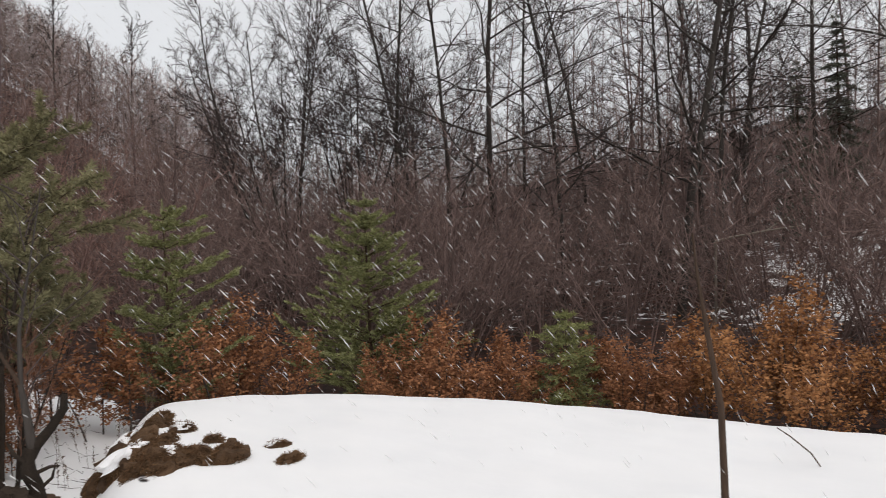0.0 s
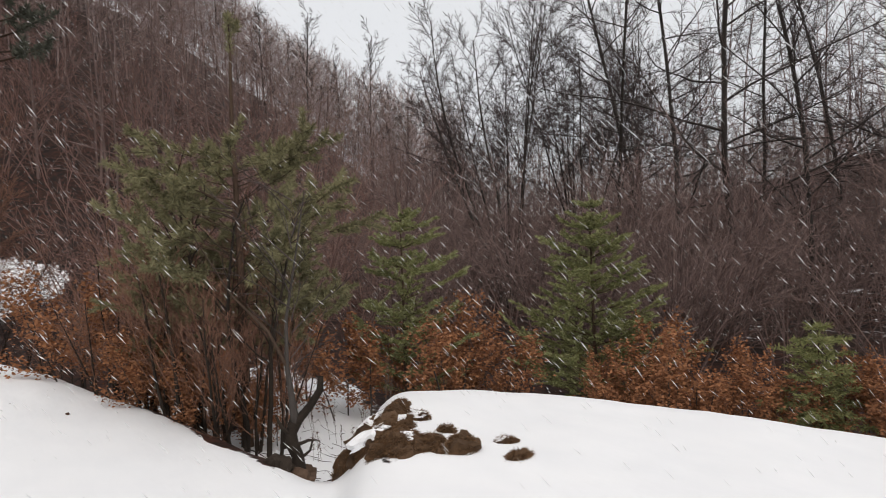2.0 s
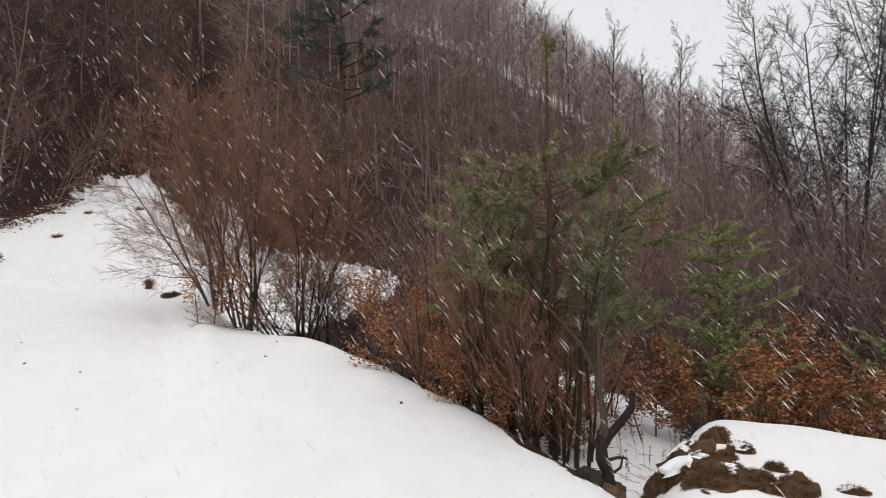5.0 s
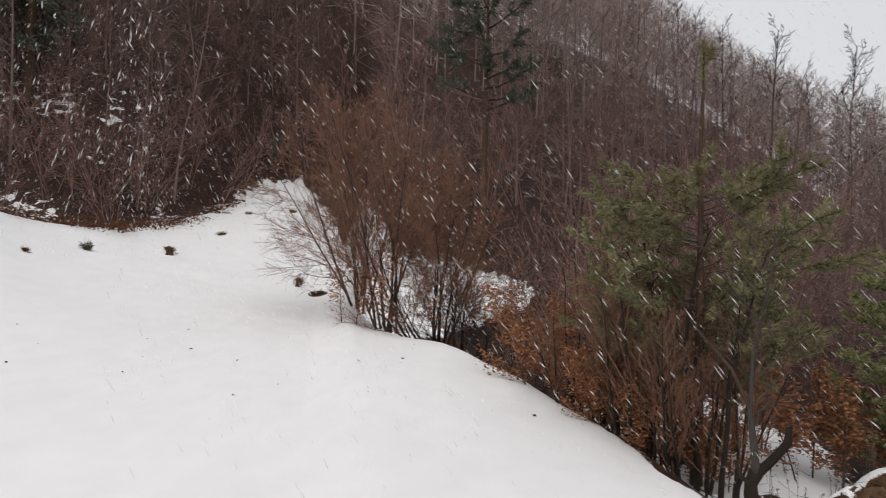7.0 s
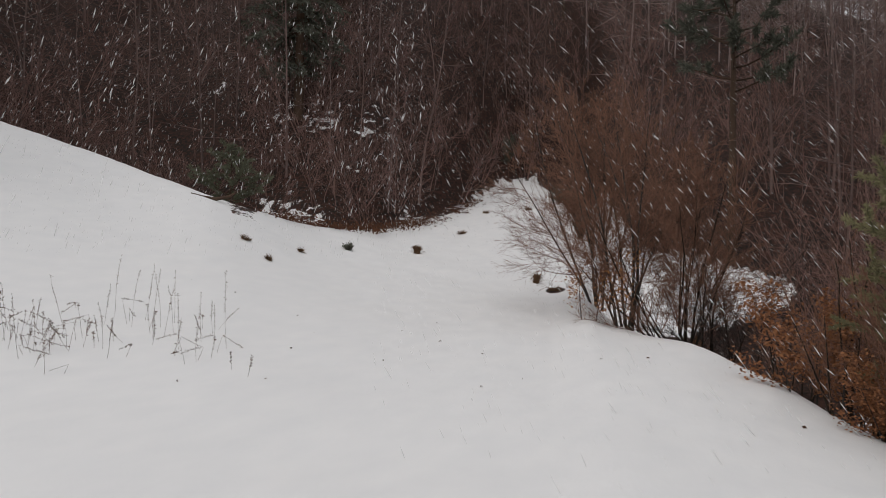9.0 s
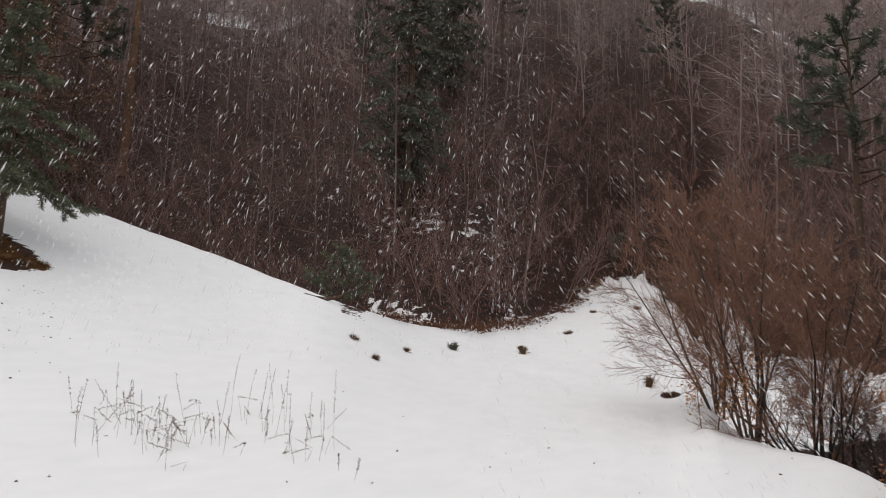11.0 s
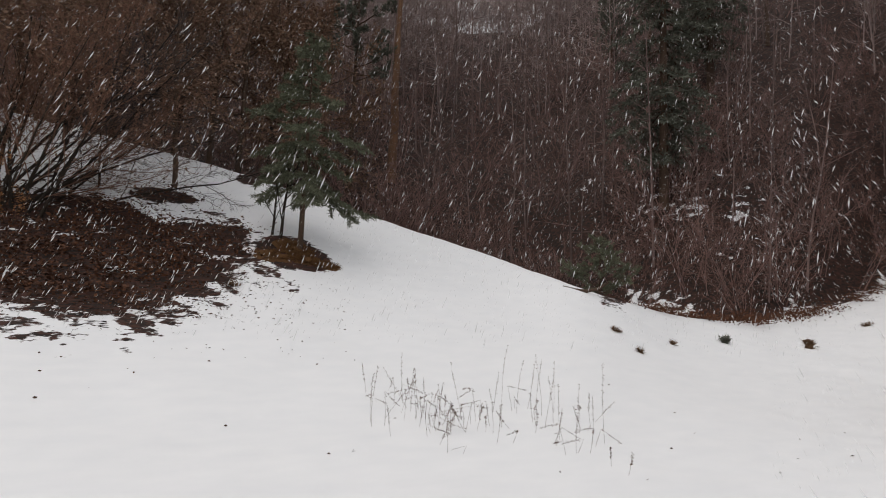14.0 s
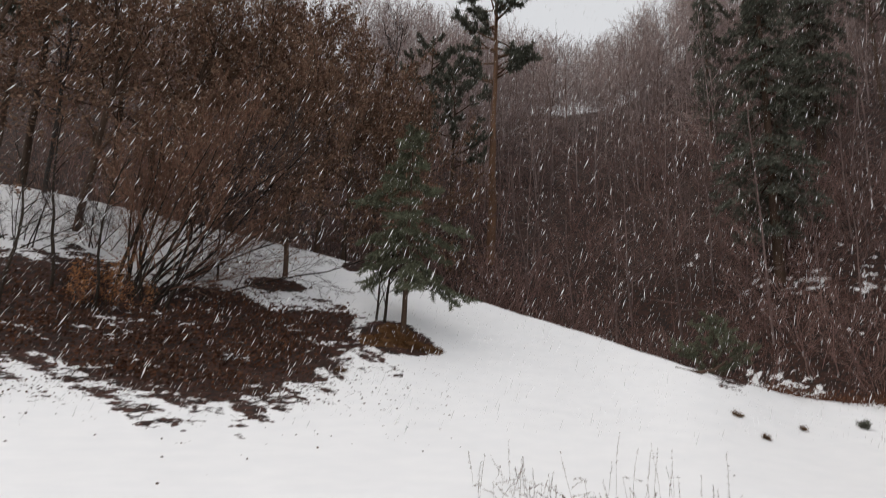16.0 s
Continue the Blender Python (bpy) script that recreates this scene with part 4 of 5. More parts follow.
while len(rows) < 1060:
    az = g.uniform(-72, 34) if len(rows) < 560 else (g.uniform(-66, -16) if len(rows) < 760 else g.uniform(-6, 34))
    r = np.interp(az, HEAD, FOOT) + (14 + 70 * g.uniform(0, 1) if len(rows) < 600 or az > -10 else 50 + 60 * g.uniform(0, 1))
    size = below_sky(az, r, g.uniform(0.7, 1.3), 12)
    if size > 0.35:
        rows.append((az, r, g.uniform(0, 6.28), size, g.randint(5)))
for k in range(680):
    az, r = (g.uniform(-66, -38), g.uniform(58, 112)) if k < 200 else (g.uniform(-88, -56), g.uniform(44, 84)) if k < 340 else (g.uniform(-46, 0), g.uniform(66, 125)) if k < 580 else (g.uniform(0, 24), g.uniform(52, 90))
    size = below_sky(az, r, g.uniform(0.8, 1.25), 12)
    if size > 0.3:
        rows.append((az, r, g.uniform(0, 6.28), size, g.randint(5)))
for k in range(240):
    az, r = (g.uniform(-22, 4), g.uniform(62, 118)) if k < 150 else (g.uniform(-62, -44), g.uniform(62, 110))
    size = below_sky(az, r, g.uniform(0.5, 0.9), 12)
    if size > 0.2:
        rows.append((az, r, g.uniform(0, 6.28), size, g.randint(5)))
for k in range(260):
    az, r = g.uniform(42, 99), g.uniform(48, 110)
    rows.append((az, r, g.uniform(0, 6.28), g.uniform(0.35, 0.6), g.randint(5)))
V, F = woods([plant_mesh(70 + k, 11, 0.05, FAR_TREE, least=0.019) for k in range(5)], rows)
tagged(new("far_wood", mesh_of("far_wood", V, F, TWIG_HILL_HAZE)), "leafless grey broadleaf wood covering the hill, its twigs paled for haze", "wood", kind="stuff")


# ---- the gully and the mound ----
def lump(g, sx, sy, sz, rough=0.25, detail=3):
    """A rough rounded lump that sits on the ground."""
    bm = bmesh.new()
    bmesh.ops.create_icosphere(bm, subdivisions=detail, radius=1)
    off = Vector(g.uniform(-50, 50, 3))
    for v in bm.verts:
        k = 1 + rough * noise.noise(v.co * 1.6 + off) * 1.6 + rough * 0.5 * noise.noise(v.co * 5 + off)
        v.co = Vector((v.co.x * sx * k, v.co.y * sy * k, max(v.co.z * k, -0.35) * sz))
    me = bpy.data.meshes.new("lump")
    bm.to_mesh(me)
    bm.free()
    return me


def blades(g, count, rx, ry, rz, length, width, hang=0.5):
    """Dead grass that lies and hangs over a lump."""
    t, u = g.uniform(0, 6.283, count), g.uniform(0.1, 1.0, count) ** 0.6
    P = np.stack([np.cos(t) * rx * u, np.sin(t) * ry * u, rz * np.sqrt(np.clip(1 - u * u, 0, 1)) * 0.95], -1)
    D = np.stack([np.cos(t) * 0.7, np.sin(t) * 0.7, 0.5 - hang * u * 1.6], -1)
    return needles(P, D, g, length, width, 0.45)


def tussock(seed, place, sx, sy, sz, count=900, grass=DEAD_GRASS):
    g = np.random.RandomState(seed)
    ob = thing("grass_tussock", place, "brown tussock of dead grass breaking through the snow", "tussock", "tussocks on the mound")
    me = lump(g, sx, sy, sz, 0.42)
    me.materials.append(EARTH if grass is DEAD_GRASS else GRASS_OCHRE)
    part("sod", me, ob, "bare brown sod") if grass is DEAD_GRASS else part("sod", me, ob)
    V, F = blades(g, count, sx * 1.02, sy * 1.02, sz, 0.045 if grass is DEAD_GRASS else 0.12, 0.005 if grass is DEAD_GRASS else 0.012, 0.75)
    tagged(part("dead_grass", mesh_of("dead_grass", V, F, grass), ob), kind="stuff")
    if grass is DEAD_GRASS and seed % 4 == 1:
        me = lump(g, sx * 0.75, sy * 0.75, sz * 0.4, 0.3)
        me.materials.append(SNOW)
        part("snow_cap", me, ob, "patch of snow on top").location = (sx * g.uniform(-0.3, 0.3), sy * g.uniform(0.1, 0.4), sz * 0.72)
    return ob


for k, (az, r, sx, sy, sz) in enumerate([(26.98, 6.25, 0.16, 0.12, 0.13), (27.7, 6.3, 0.14, 0.13, 0.14), (28.42, 6.3, 0.16, 0.13, 0.15), (27.97, 5.9, 0.17, 0.13, 0.11), (29.17, 5.95, 0.17, 0.14, 0.14), (30.12, 6.05, 0.14, 0.12, 0.12), (29.74, 5.75, 0.13, 0.1, 0.08),
                                         (31.17, 5.85, 0.16, 0.12, 0.1), (32.02, 6.05, 0.12, 0.1, 0.09), (30.78, 6.9, 0.12, 0.09, 0.1), (33.16, 6.4, 0.09, 0.08, 0.08), (34.5, 5.85, 0.2, 0.14, 0.13), (33.07, 5.75, 0.12, 0.08, 0.07),
                                         (38.09, 6.15, 0.11, 0.07, 0.07), (39.28, 5.65, 0.15, 0.08, 0.07), (29.17, 7.4, 0.15, 0.1, 0.09), (29.74, 6.6, 0.1, 0.08, 0.08), (26.26, 6.3, 0.13, 0.1, 0.08), (25.2, 6.6, 0.2, 0.16, 0.15), (26.3, 6.5, 0.22, 0.17, 0.17), (24.4, 6.7, 0.16, 0.12, 0.1), (27.3, 6.3, 0.22, 0.17, 0.16), (28.6, 6.1, 0.18, 0.13, 0.12), (27.9, 6.85, 0.16, 0.12, 0.12), (28.9, 7.2, 0.15, 0.1, 0.1), (26.9, 6.75, 0.2, 0.16, 0.16)]):
    tussock(100 + k, lay(az, r, k * 47, -0.03), sx, sy, sz, 700 + int(6000 * sx))
for k, (az, r, sx) in enumerate([(-67.6, 20.6, 0.7), (-65.6, 20.7, 0.6), (-66.5, 21.3, 0.7), (-64, 20.6, 0.5)]):
    tagged(tussock(130 + k, lay(az, r, k * 61, -0.015), sx, sx * 0.8, 0.03, 3600, GRASS_OCHRE), "flat patch of brown dead grass round a fir", "grass", "grass round the fir")


def tube_part(name, points, radii, material, parent, sides=7, label=""):
    segs = [(*points[i], *points[i + 1], radii[i], radii[i + 1]) for i in range(len(points) - 1)]
    V, F = chain(segs, sides)
    return part(name, mesh_of(name, V, F, material), parent, label)


# the forked, broken tree in the gully
fork = thing("forked_tree", stand(20.6, 6.6, 0), "small crooked grey tree forked low above a broken stump", "tree")
tube_part("trunk", [(0, 0, -0.05), (0.035, 0, 0.08), (0.03, 0.01, 0.2), (-0.015, 0.02, 0.32), (-0.02, 0.01, 0.42), (0.02, 0, 0.52)], [0.11, 0.07, 0.058, 0.062, 0.054, 0.064], BARK_DARK, fork, 9)
tube_part("limb", [(0.02, 0, 0.5), (0.0, 0, 0.75), (-0.03, 0.02, 1.05), (-0.02, 0, 1.5), (0.12, 0.05, 2.1), (0.25, 0.1, 2.7)], [0.044, 0.032, 0.022, 0.015, 0.009, 0.004], BARK_GREY, fork)
tube_part("limb", [(0.02, 0, 0.5), (0.16, -0.04, 0.66), (0.25, -0.08, 0.8), (0.26, -0.08, 0.93)], [0.046, 0.038, 0.036, 0.028], BARK_DARK, fork, 7, "broken-off side limb")
tube_part("limb", [(-0.03, 0.02, 1.05), (-0.2, 0, 1.4), (-0.5, 0.05, 1.75), (-0.8, 0.1, 2.3)], [0.018, 0.014, 0.009, 0.004], BARK_BROWN, fork)
tube_part("snag", [(-0.02, 0, 0.4), (-0.12, -0.02, 0.5), (-0.17, -0.03, 0.62)], [0.024, 0.018, 0.008], BARK_DARK, fork, 6, "short dead snag")
tube_part("snag", [(0.02, 0, 0.3), (0.12, -0.05, 0.34), (0.2, -0.06, 0.33)], [0.02, 0.015, 0.006], BARK_DARK, fork, 6, "short dead snag")
tube_part("snag", [(0.03, 0, 0.15), (0.14, -0.04, 0.24), (0.17, -0.05, 0.36)], [0.02, 0.013, 0.005], BARK_DARK, fork, 6, "short dead snag")
gk = np.random.RandomState(9)
root = lump(gk, 0.17, 0.15, 0.11, 0.4)
root.materials.append(BARK_BROWN)
part("root_flare", root, fork, "spreading brown roots")
segs = [[] for _ in range(2)]
for z in np.linspace(0.9, 2.6, 16):
    a = gk.uniform(0, 6.28)
    grow(gk, np.array([0.05 * (z - 0.9), 0, z]), unit(np.array([math.cos(a), math.sin(a), 0.7])), gk.uniform(0.4, 1.0), 0.008, 0, segs, [(4, 5, 38, 0.5, 0.1, 0.03), (2, 0, 0, 0, 0.1, 0.03)])
V, F = tubes(segs[0] + segs[1], 3)
tagged(part("twig_mass", mesh_of("twig_mass", V, F, TWIG_NEAR), fork), kind="stuff")
me = lump(gk, 0.14, 0.12, 0.16, 0.35)
me.materials.append(BARK_DARK)
knob = new("stump", me)
knob.matrix_basis = stand(19.34, 6.5)
tagged(knob, "dark rotten stump beside a forked tree", "stump")

# ---- the thin sapling and the fallen twig close by ----
pole = thing("young_sapling", stand(73.98, 4.2), "thin bare sapling standing in the snow", "sapling")
tube_part("stem", [(0, 0, -0.1), (-0.01, 0, 0.4), (0.005, 0.01, 0.8), (-0.02, 0.06, 1.2), (-0.03, 0.1, 1.5), (-0.03, 0.12, 1.75)], [0.022, 0.02, 0.018, 0.014, 0.01, 0.005], BARK_BROWN, pole, 8)
tube_part("side_shoot", [(-0.02, 0.06, 1.2), (0.03, -0.02, 1.4), (0.05, -0.05, 1.62)], [0.006, 0.004, 0.002], BARK_BROWN, pole, 5)
tube_part("side_shoot", [(-0.03, 0.1, 1.48), (-0.06, 0.17, 1.6), (-0.06, 0.2, 1.72)], [0.005, 0.003, 0.002], BARK_BROWN, pole, 5)
tw = thing("fallen_twig", stand(78.62, 6.2, 0), "thin bent twig stuck in the snow", "twig")
tube_part("stem", [(-0.03, 0.17, 0.31), (-0.01, 0.08, 0.25), (0.02, -0.06, 0.13), (0.03, -0.17, -0.04)], [0.004, 0.006, 0.006, 0.005], STALK, tw, 5)

tw = thing("fallen_twig", lay(16.9, 7.6, 20, 0.01), "thin forked dead twig lying on the snow", "twig")
tube_part("stem", [(-0.3, 0.1, 0.01), (-0.1, 0.03, 0.03), (0.08, -0.06, 0.025), (0.25, -0.2, 0.0)], [0.003, 0.006, 0.007, 0.006], BARK_DARK, tw, 5)
tube_part("side_twig", [(-0.1, 0.03, 0.03), (-0.2, -0.03, 0.05), (-0.32, -0.04, 0.03)], [0.004, 0.003, 0.002], BARK_DARK, tw, 5)


def dead_branch(az, r, up, turn, length, bow, label):
    ob = thing("dead_branch", stand(az, r, turn), label, "branch", "dead branches")
    q = np.linspace(0, 1, 7)
    tube_part("branch_wood", [(length * (f - 0.5), 0.05 * math.sin(9 * f), up + bow * (f - 0.4) * (1 - f * 0.3)) for f in q], list(0.03 - 0.02 * q), BARK_PALE, ob, 6)
    tube_part("side_twig", [(length * -0.5, 0, up - bow * 0.4), (length * -0.52, 0.05, up * 0.5), (length * -0.56, 0, -0.1)], [0.028, 0.03, 0.034], BARK_PALE, ob, 6)
    tube_part("side_twig", [(length * 0.1, 0, up + bow * 0.18), (length * 0.3, 0.1, up + bow * 0.5 + 0.1), (length * 0.42, 0.15, up + bow * 0.6 + 0.25)], [0.014, 0.01, 0.004], BARK_PALE, ob, 5)


dead_branch(75.49, 14.5, 2.7, -77, 1.5, 0.3, "pale dead branch leaning in the thicket")
dead_branch(-21.6, 40.5, 0.55, 15, 2.4, 0.5, "pale dead branch lying at the wood's border")
dead_branch(-20.4, 41.5, 0.4, -25, 1.8, 0.4, "pale dead branch lying at the wood's border")
dead_branch(50.76, 13.5, 0.9, -40, 1.0, 0.7, "pale bent dead branch rising from the undergrowth")


# ---- dry weed stalks ----
def stalk(seed, place, height, lean=0.0, bent=0.0):
    """A dead weed stalk with the stubs of its whorls; bent: where along it the top is snapped over."""
    g = np.random.RandomState(seed)
    ob = thing("weed_stalk", place, "thin dry brown weed stalk standing in the snow" if not bent else "dry weed stalk snapped over into the snow", "stalk", "weed stalks")
    pts, d, p = [np.array([0, 0, -0.05])], unit(np.array([math.sin(lean), 0, math.cos(lean)])), np.array([0, 0, -0.05])
    n = 8
    for i in range(n):
        if bent and i == int(bent * n):
            d = unit(np.array([g.choice([-1, 1]) * 0.9, g.uniform(-0.4, 0.4), g.uniform(-0.5, -0.1)]))
        d = unit(d + g.normal(0, 0.04, 3))
        p = p + d * (height + 0.05) / n
        pts.append(p)
    segs = [(*pts[i], *pts[i + 1], 0.0024 - 0.0002 * i, 0.0022 - 0.0002 * i) for i in range(n)]
    V, F = chain(segs, 5)
    part("stem", mesh_of("stem", V, F, STALK), ob)
    P, D = along(segs[n // 2:], g, 36)
    V, F = needles(P, D, g, 0.028, 0.009, 1.0)
    tagged(part("seed_head", mesh_of("seed_head", V, F, STALK), ob), kind="stuff")
    return ob


row = [(-41.3, 10.1, 1.15, -0.05, 0), (-44.3, 9.3, 0.7, -0.25, 0.7), (-43.2, 10.5, 0.75, -0.03, 0), (-49.4, 11.9, 1.0, 0, 0), (-53.9, 8.9, 0.45, -0.05, 0), (-52.8, 8.95, 0.75, 0.4, 0.35), (-48.5, 11.4, 0.9, -0.12, 0.5),
       (-45.2, 11.6, 0.85, 0.05, 0), (-46.2, 11.3, 1.0, 0, 0), (-46.8, 11.0, 0.95, -0.04, 0), (-42.1, 9.85, 0.6, 0.2, 0.6), (-39.8, 8.7, 0.35, 0.5, 0), (-40.9, 9.0, 0.25, 0, 0)]
for k, (az, r, h, lean, bent) in enumerate(row):
    stalk(200 + k, stand(az, r, gk.uniform(-40, 40)), h, lean, bent)
for k in range(84):
    az = gk.choice([-60, -57, -55.5, -55, -54, -52, -50, -47.5, -46, -43.5]) + gk.normal(0, 1.3)
    r = 10.6 + gk.normal(0, 0.55)
    stalk(220 + k, stand(az, r, gk.uniform(0, 360)), gk.uniform(0.2, 0.9), abs(gk.normal(0, 0.34)), gk.choice([0, 0, 0, 0.45, 0.65]))


# ---- clods, stones and low juniper on the snow ----
def clod(name, label, category, az, r, sx, sy, sz, seed, snow=False):
    g = np.random.RandomState(seed)
    ob = thing(name, lay(az, r, seed * 37), label, category, "clods on the snow")
    me = lump(g, sx, sy, sz, 0.65)
    me.materials.append(EARTH)
    part("clod_body", me, ob)
    V, F = blades(g, 200, sx * 1.2, sy * 1.2, sz, 0.16, 0.01, 0.1)
    tagged(part("dead_grass", mesh_of("dead_grass", V, F, DEAD_GRASS), ob), kind="stuff")
    if snow:
        me = lump(g, sx * 1.5, sy * 1.3, sz * 0.9, 0.15)
        me.materials.append(SNOW)
        cap = part("snow_cap", me, ob, "rounded cap of snow")
        cap.location = (-sx * 0.9, 0, 0)


for k, (az, r, sx, sy, sz) in enumerate([(-40.0, 19.7, 0.13, 0.08, 0.07), (-38.2, 18.6, 0.04, 0.03, 0.05), (-35.6, 21.0, 0.05, 0.03, 0.05), (-22.2, 30.9, 0.35, 0.2, 0.2), (-16.7, 36.6, 0.4, 0.3, 0.25), (-20.2, 36, 0.2, 0.2, 0.12), (-14.4, 20.0, 0.35, 0.18, 0.06), (-71.2, 18.0, 0.16, 0.12, 0.1)]):
    clod("earth_clod", "dark clod of earth and dead grass on the snow", "clod", az, r, sx * 0.4, sy * 0.42, sz * 0.3, 300 + k)
clod("stone", "dark stone with a cap of snow", "stone", -26.0, 25.5, 0.16, 0.12, 0.22, 320, True)


def juniper(seed, az, r, height, width, needle=NEEDLE_DARK, tufts=5000):
    g = np.random.RandomState(seed)
    ob = thing("juniper", stand(az, r, seed * 31), "low dark green juniper bush at the snow's edge", "bush", "junipers")
    segs = []
    for k in range(26):
        a, t = g.uniform(0, 6.283), g.uniform(0.1, 1.1)
        d, p = np.array([math.cos(a) * math.sin(t), math.sin(a) * math.sin(t), math.cos(t)]), np.zeros(3)
        ln = (height * math.cos(t) + width * math.sin(t)) * g.uniform(0.6, 1.0)
        for i in range(4):
            d = unit(d + g.normal(0, 0.15, 3) + np.array([0, 0, 0.08]))
            segs.append((*p, *(p + d * ln / 4), 0.012 - 0.002 * i, 0.01 - 0.002 * i))
            p = p + d * ln / 4
    V, F = tubes(segs, 3)
    tagged(part("branchwork", mesh_of("branchwork", V, F, BARK_BROWN), ob), kind="stuff")
    P, D = along(segs, g, tufts)
    V, F = needles(P, D, g, 0.13, 0.025, 0.8)
    tagged(part("foliage", mesh_of("foliage", V, F, needle), ob), kind="stuff")


pine("young_pine", 39, 2.3, 1.25, stand(-41.2, 24.4), "small bushy young pine behind the snow crest", NEEDLE_FIR, crown=0.06, limbs=60, tufts=300, per_tuft=46, length=0.11, thin=0.018)
juniper(332, -18.6, 46, 1.6, 2.4)
juniper(333, -13.8, 38.5, 0.8, 1.1)
juniper(334, -12.6, 37, 0.6, 0.9)
juniper(335, -31.7, 23.6, 0.16, 0.28, tufts=500)
clod("rotten_stump", "dark rotten stump standing in the snow", "stump", -16.0, 21.0, 0.09, 0.08, 0.24, 322)
for k in range(4):
    stalk(340 + k, stand(-16.0 + 0.25 * k, 21.1, 40 * k), 0.5 + 0.1 * k, 0.2, 0)
log = thing("fallen_branch", stand(-42.3, 22.4, 42, dz=0.06), "dark curved dead branch lying on the snow crest", "branch")
tube_part("branch_wood", [(-0.75, 0, 0.12), (-0.4, 0, 0.03), (0, 0, 0.0), (0.4, 0, 0.1), (0.7, 0, 0.3)], [0.06, 0.07, 0.06, 0.045, 0.02], BARK_BROWN, log)
tube_part("side_twig", [(0.2, 0, 0.05), (0.5, 0.1, -0.02), (0.8, 0.2, 0.02)], [0.02, 0.015, 0.006], BARK_BROWN, log, 5)
small = bare_tree("fir_sapling", 25, 3.2, 0.055, SLIM, stand(-67.8, 21.9), "thin bare sapling beside a fir on the slope", BARK_DARK, TWIG_NEAR, group="slope saplings", category="sapling")
repeat(small, [(-68.5, 22.0, 60, 0.8), (-63.6, 25.2, 130, 0.35), (-71.3, 26.2, 200, 0.4)])

# ---- leaves and twigs strewn on the snow ----
g = np.random.RandomState(77)
pts = []
for k in range(1240):
    az, r = (g.uniform(-98, -62), g.uniform(11.5, 19)) if k < 1200 else (g.uniform(-90, 20), g.uniform(8, 16))
    if k < 1200 and g.uniform() > ((r - 11) / 7.5) ** 2:
        continue
    p = spot(az, r, 0.012)
    pts.append((p.x, p.y, p.z))
for k in range(9000):
    az, r = g.uniform(-104, -69), g.uniform(15.5, 25)
    if float(bare(az, r)) > 0.35:
        p = spot(az, r, 0.02)
        pts.append((p.x, p.y, p.z))
V, F = leaves(pts, g, 0.055, flat=0.1, spread=0.0)
tagged(new("strewn_leaves", mesh_of("strewn_leaves", V, F, LEAF_DARK)), "dark withered leaves strewn on the snow", "leaves", kind="stuff")

# ---- fallen twigs and dry weeds in the gully ----
g = np.random.RandomState(81)
segs = []
for k in range(110):
    az, r = (g.uniform(19, 27), g.uniform(6.3, 11)) if k < 60 else (g.uniform(-95, -66), g.uniform(14.5, 20))
    p = np.array(spot(az, r, 0.02))
    a, ln = g.uniform(0, 6.28), g.uniform(0.1, 0.32)
    for i in range(3):
        a += g.normal(0, 0.3)
        q = p + np.array([math.cos(a), math.sin(a), 0]) * ln / 3
        aa, rr = polar(q[0], q[1])
        q[2] = float(land(aa, rr)) + 0.015 + (0.05 if i == 1 else 0) * g.uniform(0, 1)
        segs.append((*p, *q, 0.0036 - 0.0008 * i, 0.0028 - 0.0008 * i))
        p = q
V, F = tubes(segs, 4)
tagged(new("strewn_twigs", mesh_of("strewn_twigs", V, F, TWIG_NEAR)), "thin dark twigs lying strewn on the snow", "twigs", kind="stuff")
for k in range(26):
    stalk(400 + k, stand(g.uniform(21.5, 28.5), g.uniform(7.6, 11), g.uniform(0, 360)), g.uniform(0.25, 0.7), abs(g.normal(0, 0.15)), 0)

# ---- dead bracken along the wood's border ----
g = np.random.RandomState(82)
pts = []
for k in range(90):
    az = g.uniform(-38, -21)
    r = float(np.interp(az, HEAD, EDGE)) + g.uniform(-0.5, 3.2)
    p = np.array(spot(az, r))
    w = g.uniform(0.25, 0.6)
    q = g.normal(0, 1, (80, 3)) * [w, w, w * 0.35]
    q[:, 2] = np.abs(q[:, 2])
    pts.append(p + q)
V, F = leaves(np.concatenate(pts), g, 0.1, flat=0.5, spread=0.02)
tagged(new("dead_bracken", mesh_of("dead_bracken", V, F, BRACKEN)), "low rusty dead bracken along the wood's border", "bracken", kind="stuff")

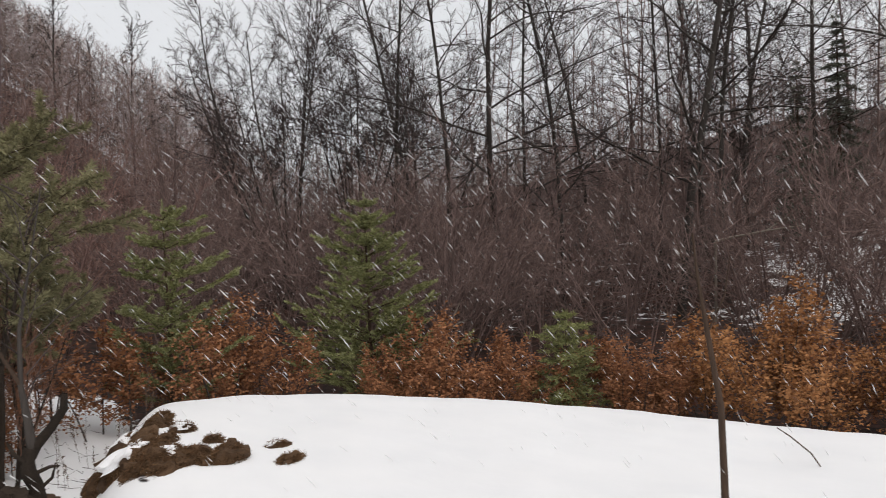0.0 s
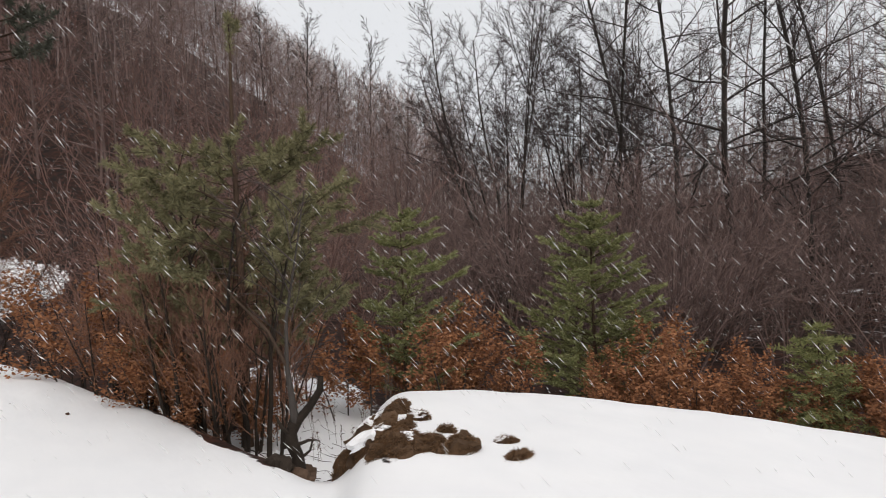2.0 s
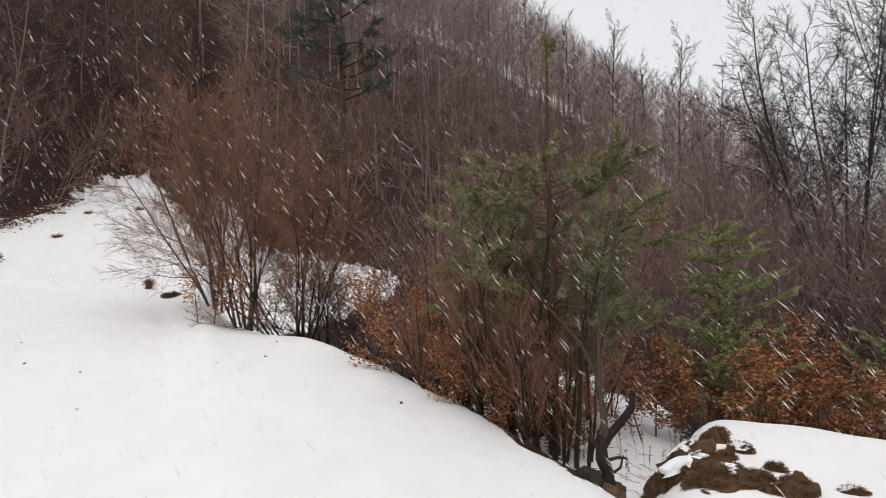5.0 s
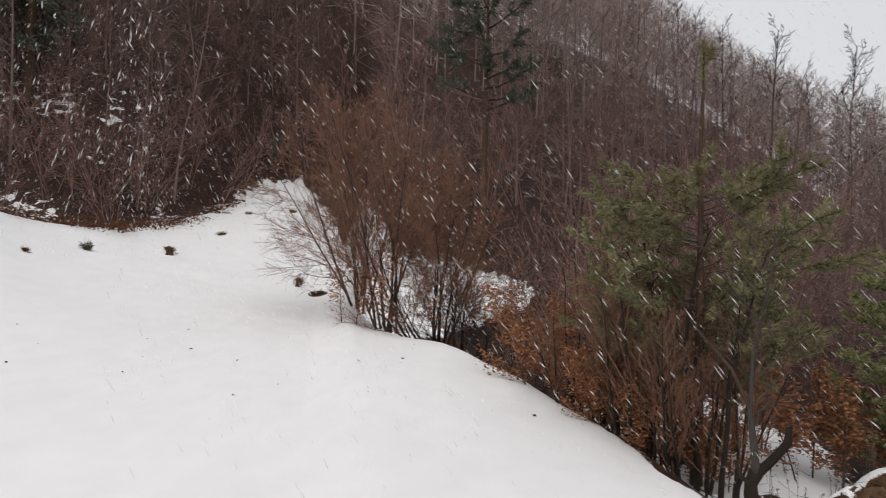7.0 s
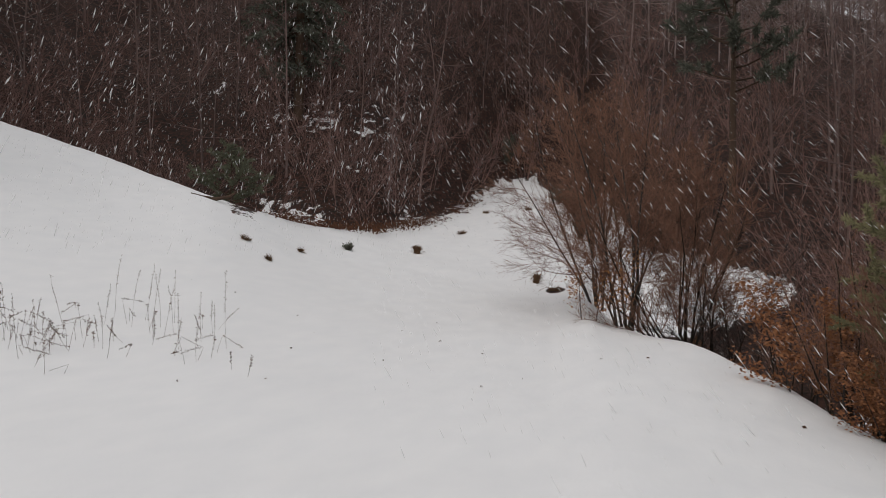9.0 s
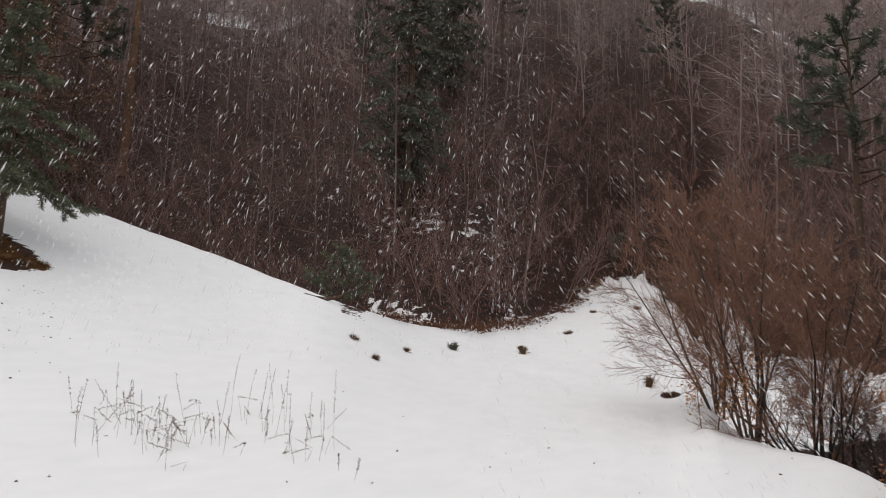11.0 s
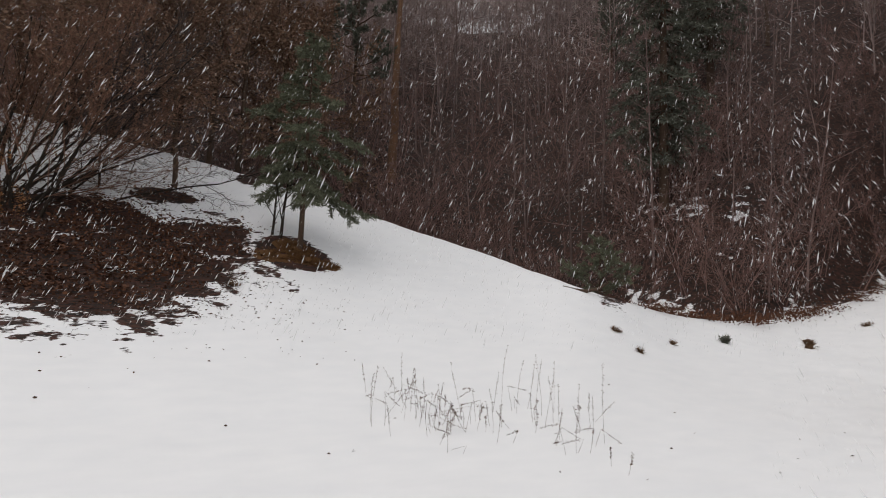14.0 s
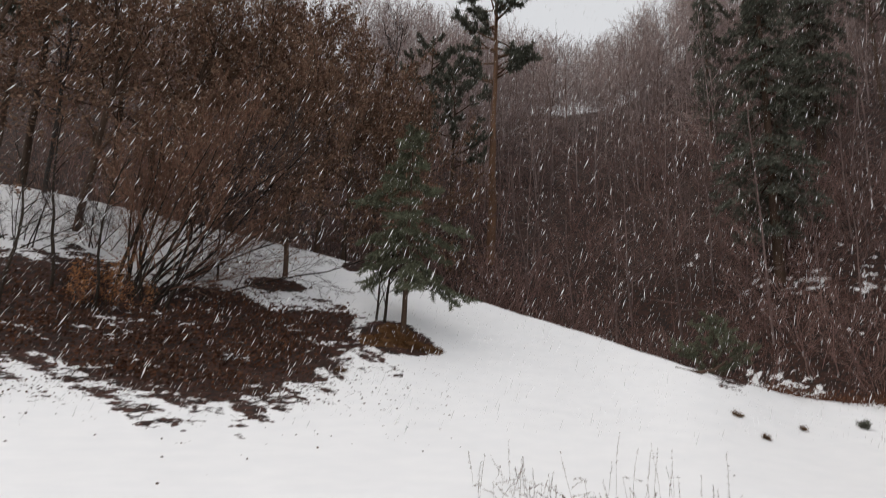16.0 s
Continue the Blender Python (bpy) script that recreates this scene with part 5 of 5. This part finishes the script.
# ---- low dead growth on the littered slope ----
g = np.random.RandomState(83)
for mat, count, low, high in ((BRACKEN, 170, 0.08, 0.26), (LEAF_DARK, 210, 0.05, 0.2)):
    pts = []
    while len(pts) < count:
        az, r = g.uniform(-104, -70), g.uniform(16, 25)
        if float(bare(az, r)) < 0.62:
            continue
        w = g.uniform(0.2, 0.55)
        q = g.normal(0, 1, (46, 3)) * [w, w, g.uniform(low, high)]
        q[:, 2] = np.abs(q[:, 2])
        pts.append(np.array(spot(az, r)) + q)
    V, F = leaves(np.concatenate(pts), g, 0.1, flat=0.5, spread=0.02)
    tagged(new("dead_undergrowth", mesh_of("dead_undergrowth", V, F, mat)), "low sodden dead plants over leaf litter on the slope", "undergrowth", kind="stuff")

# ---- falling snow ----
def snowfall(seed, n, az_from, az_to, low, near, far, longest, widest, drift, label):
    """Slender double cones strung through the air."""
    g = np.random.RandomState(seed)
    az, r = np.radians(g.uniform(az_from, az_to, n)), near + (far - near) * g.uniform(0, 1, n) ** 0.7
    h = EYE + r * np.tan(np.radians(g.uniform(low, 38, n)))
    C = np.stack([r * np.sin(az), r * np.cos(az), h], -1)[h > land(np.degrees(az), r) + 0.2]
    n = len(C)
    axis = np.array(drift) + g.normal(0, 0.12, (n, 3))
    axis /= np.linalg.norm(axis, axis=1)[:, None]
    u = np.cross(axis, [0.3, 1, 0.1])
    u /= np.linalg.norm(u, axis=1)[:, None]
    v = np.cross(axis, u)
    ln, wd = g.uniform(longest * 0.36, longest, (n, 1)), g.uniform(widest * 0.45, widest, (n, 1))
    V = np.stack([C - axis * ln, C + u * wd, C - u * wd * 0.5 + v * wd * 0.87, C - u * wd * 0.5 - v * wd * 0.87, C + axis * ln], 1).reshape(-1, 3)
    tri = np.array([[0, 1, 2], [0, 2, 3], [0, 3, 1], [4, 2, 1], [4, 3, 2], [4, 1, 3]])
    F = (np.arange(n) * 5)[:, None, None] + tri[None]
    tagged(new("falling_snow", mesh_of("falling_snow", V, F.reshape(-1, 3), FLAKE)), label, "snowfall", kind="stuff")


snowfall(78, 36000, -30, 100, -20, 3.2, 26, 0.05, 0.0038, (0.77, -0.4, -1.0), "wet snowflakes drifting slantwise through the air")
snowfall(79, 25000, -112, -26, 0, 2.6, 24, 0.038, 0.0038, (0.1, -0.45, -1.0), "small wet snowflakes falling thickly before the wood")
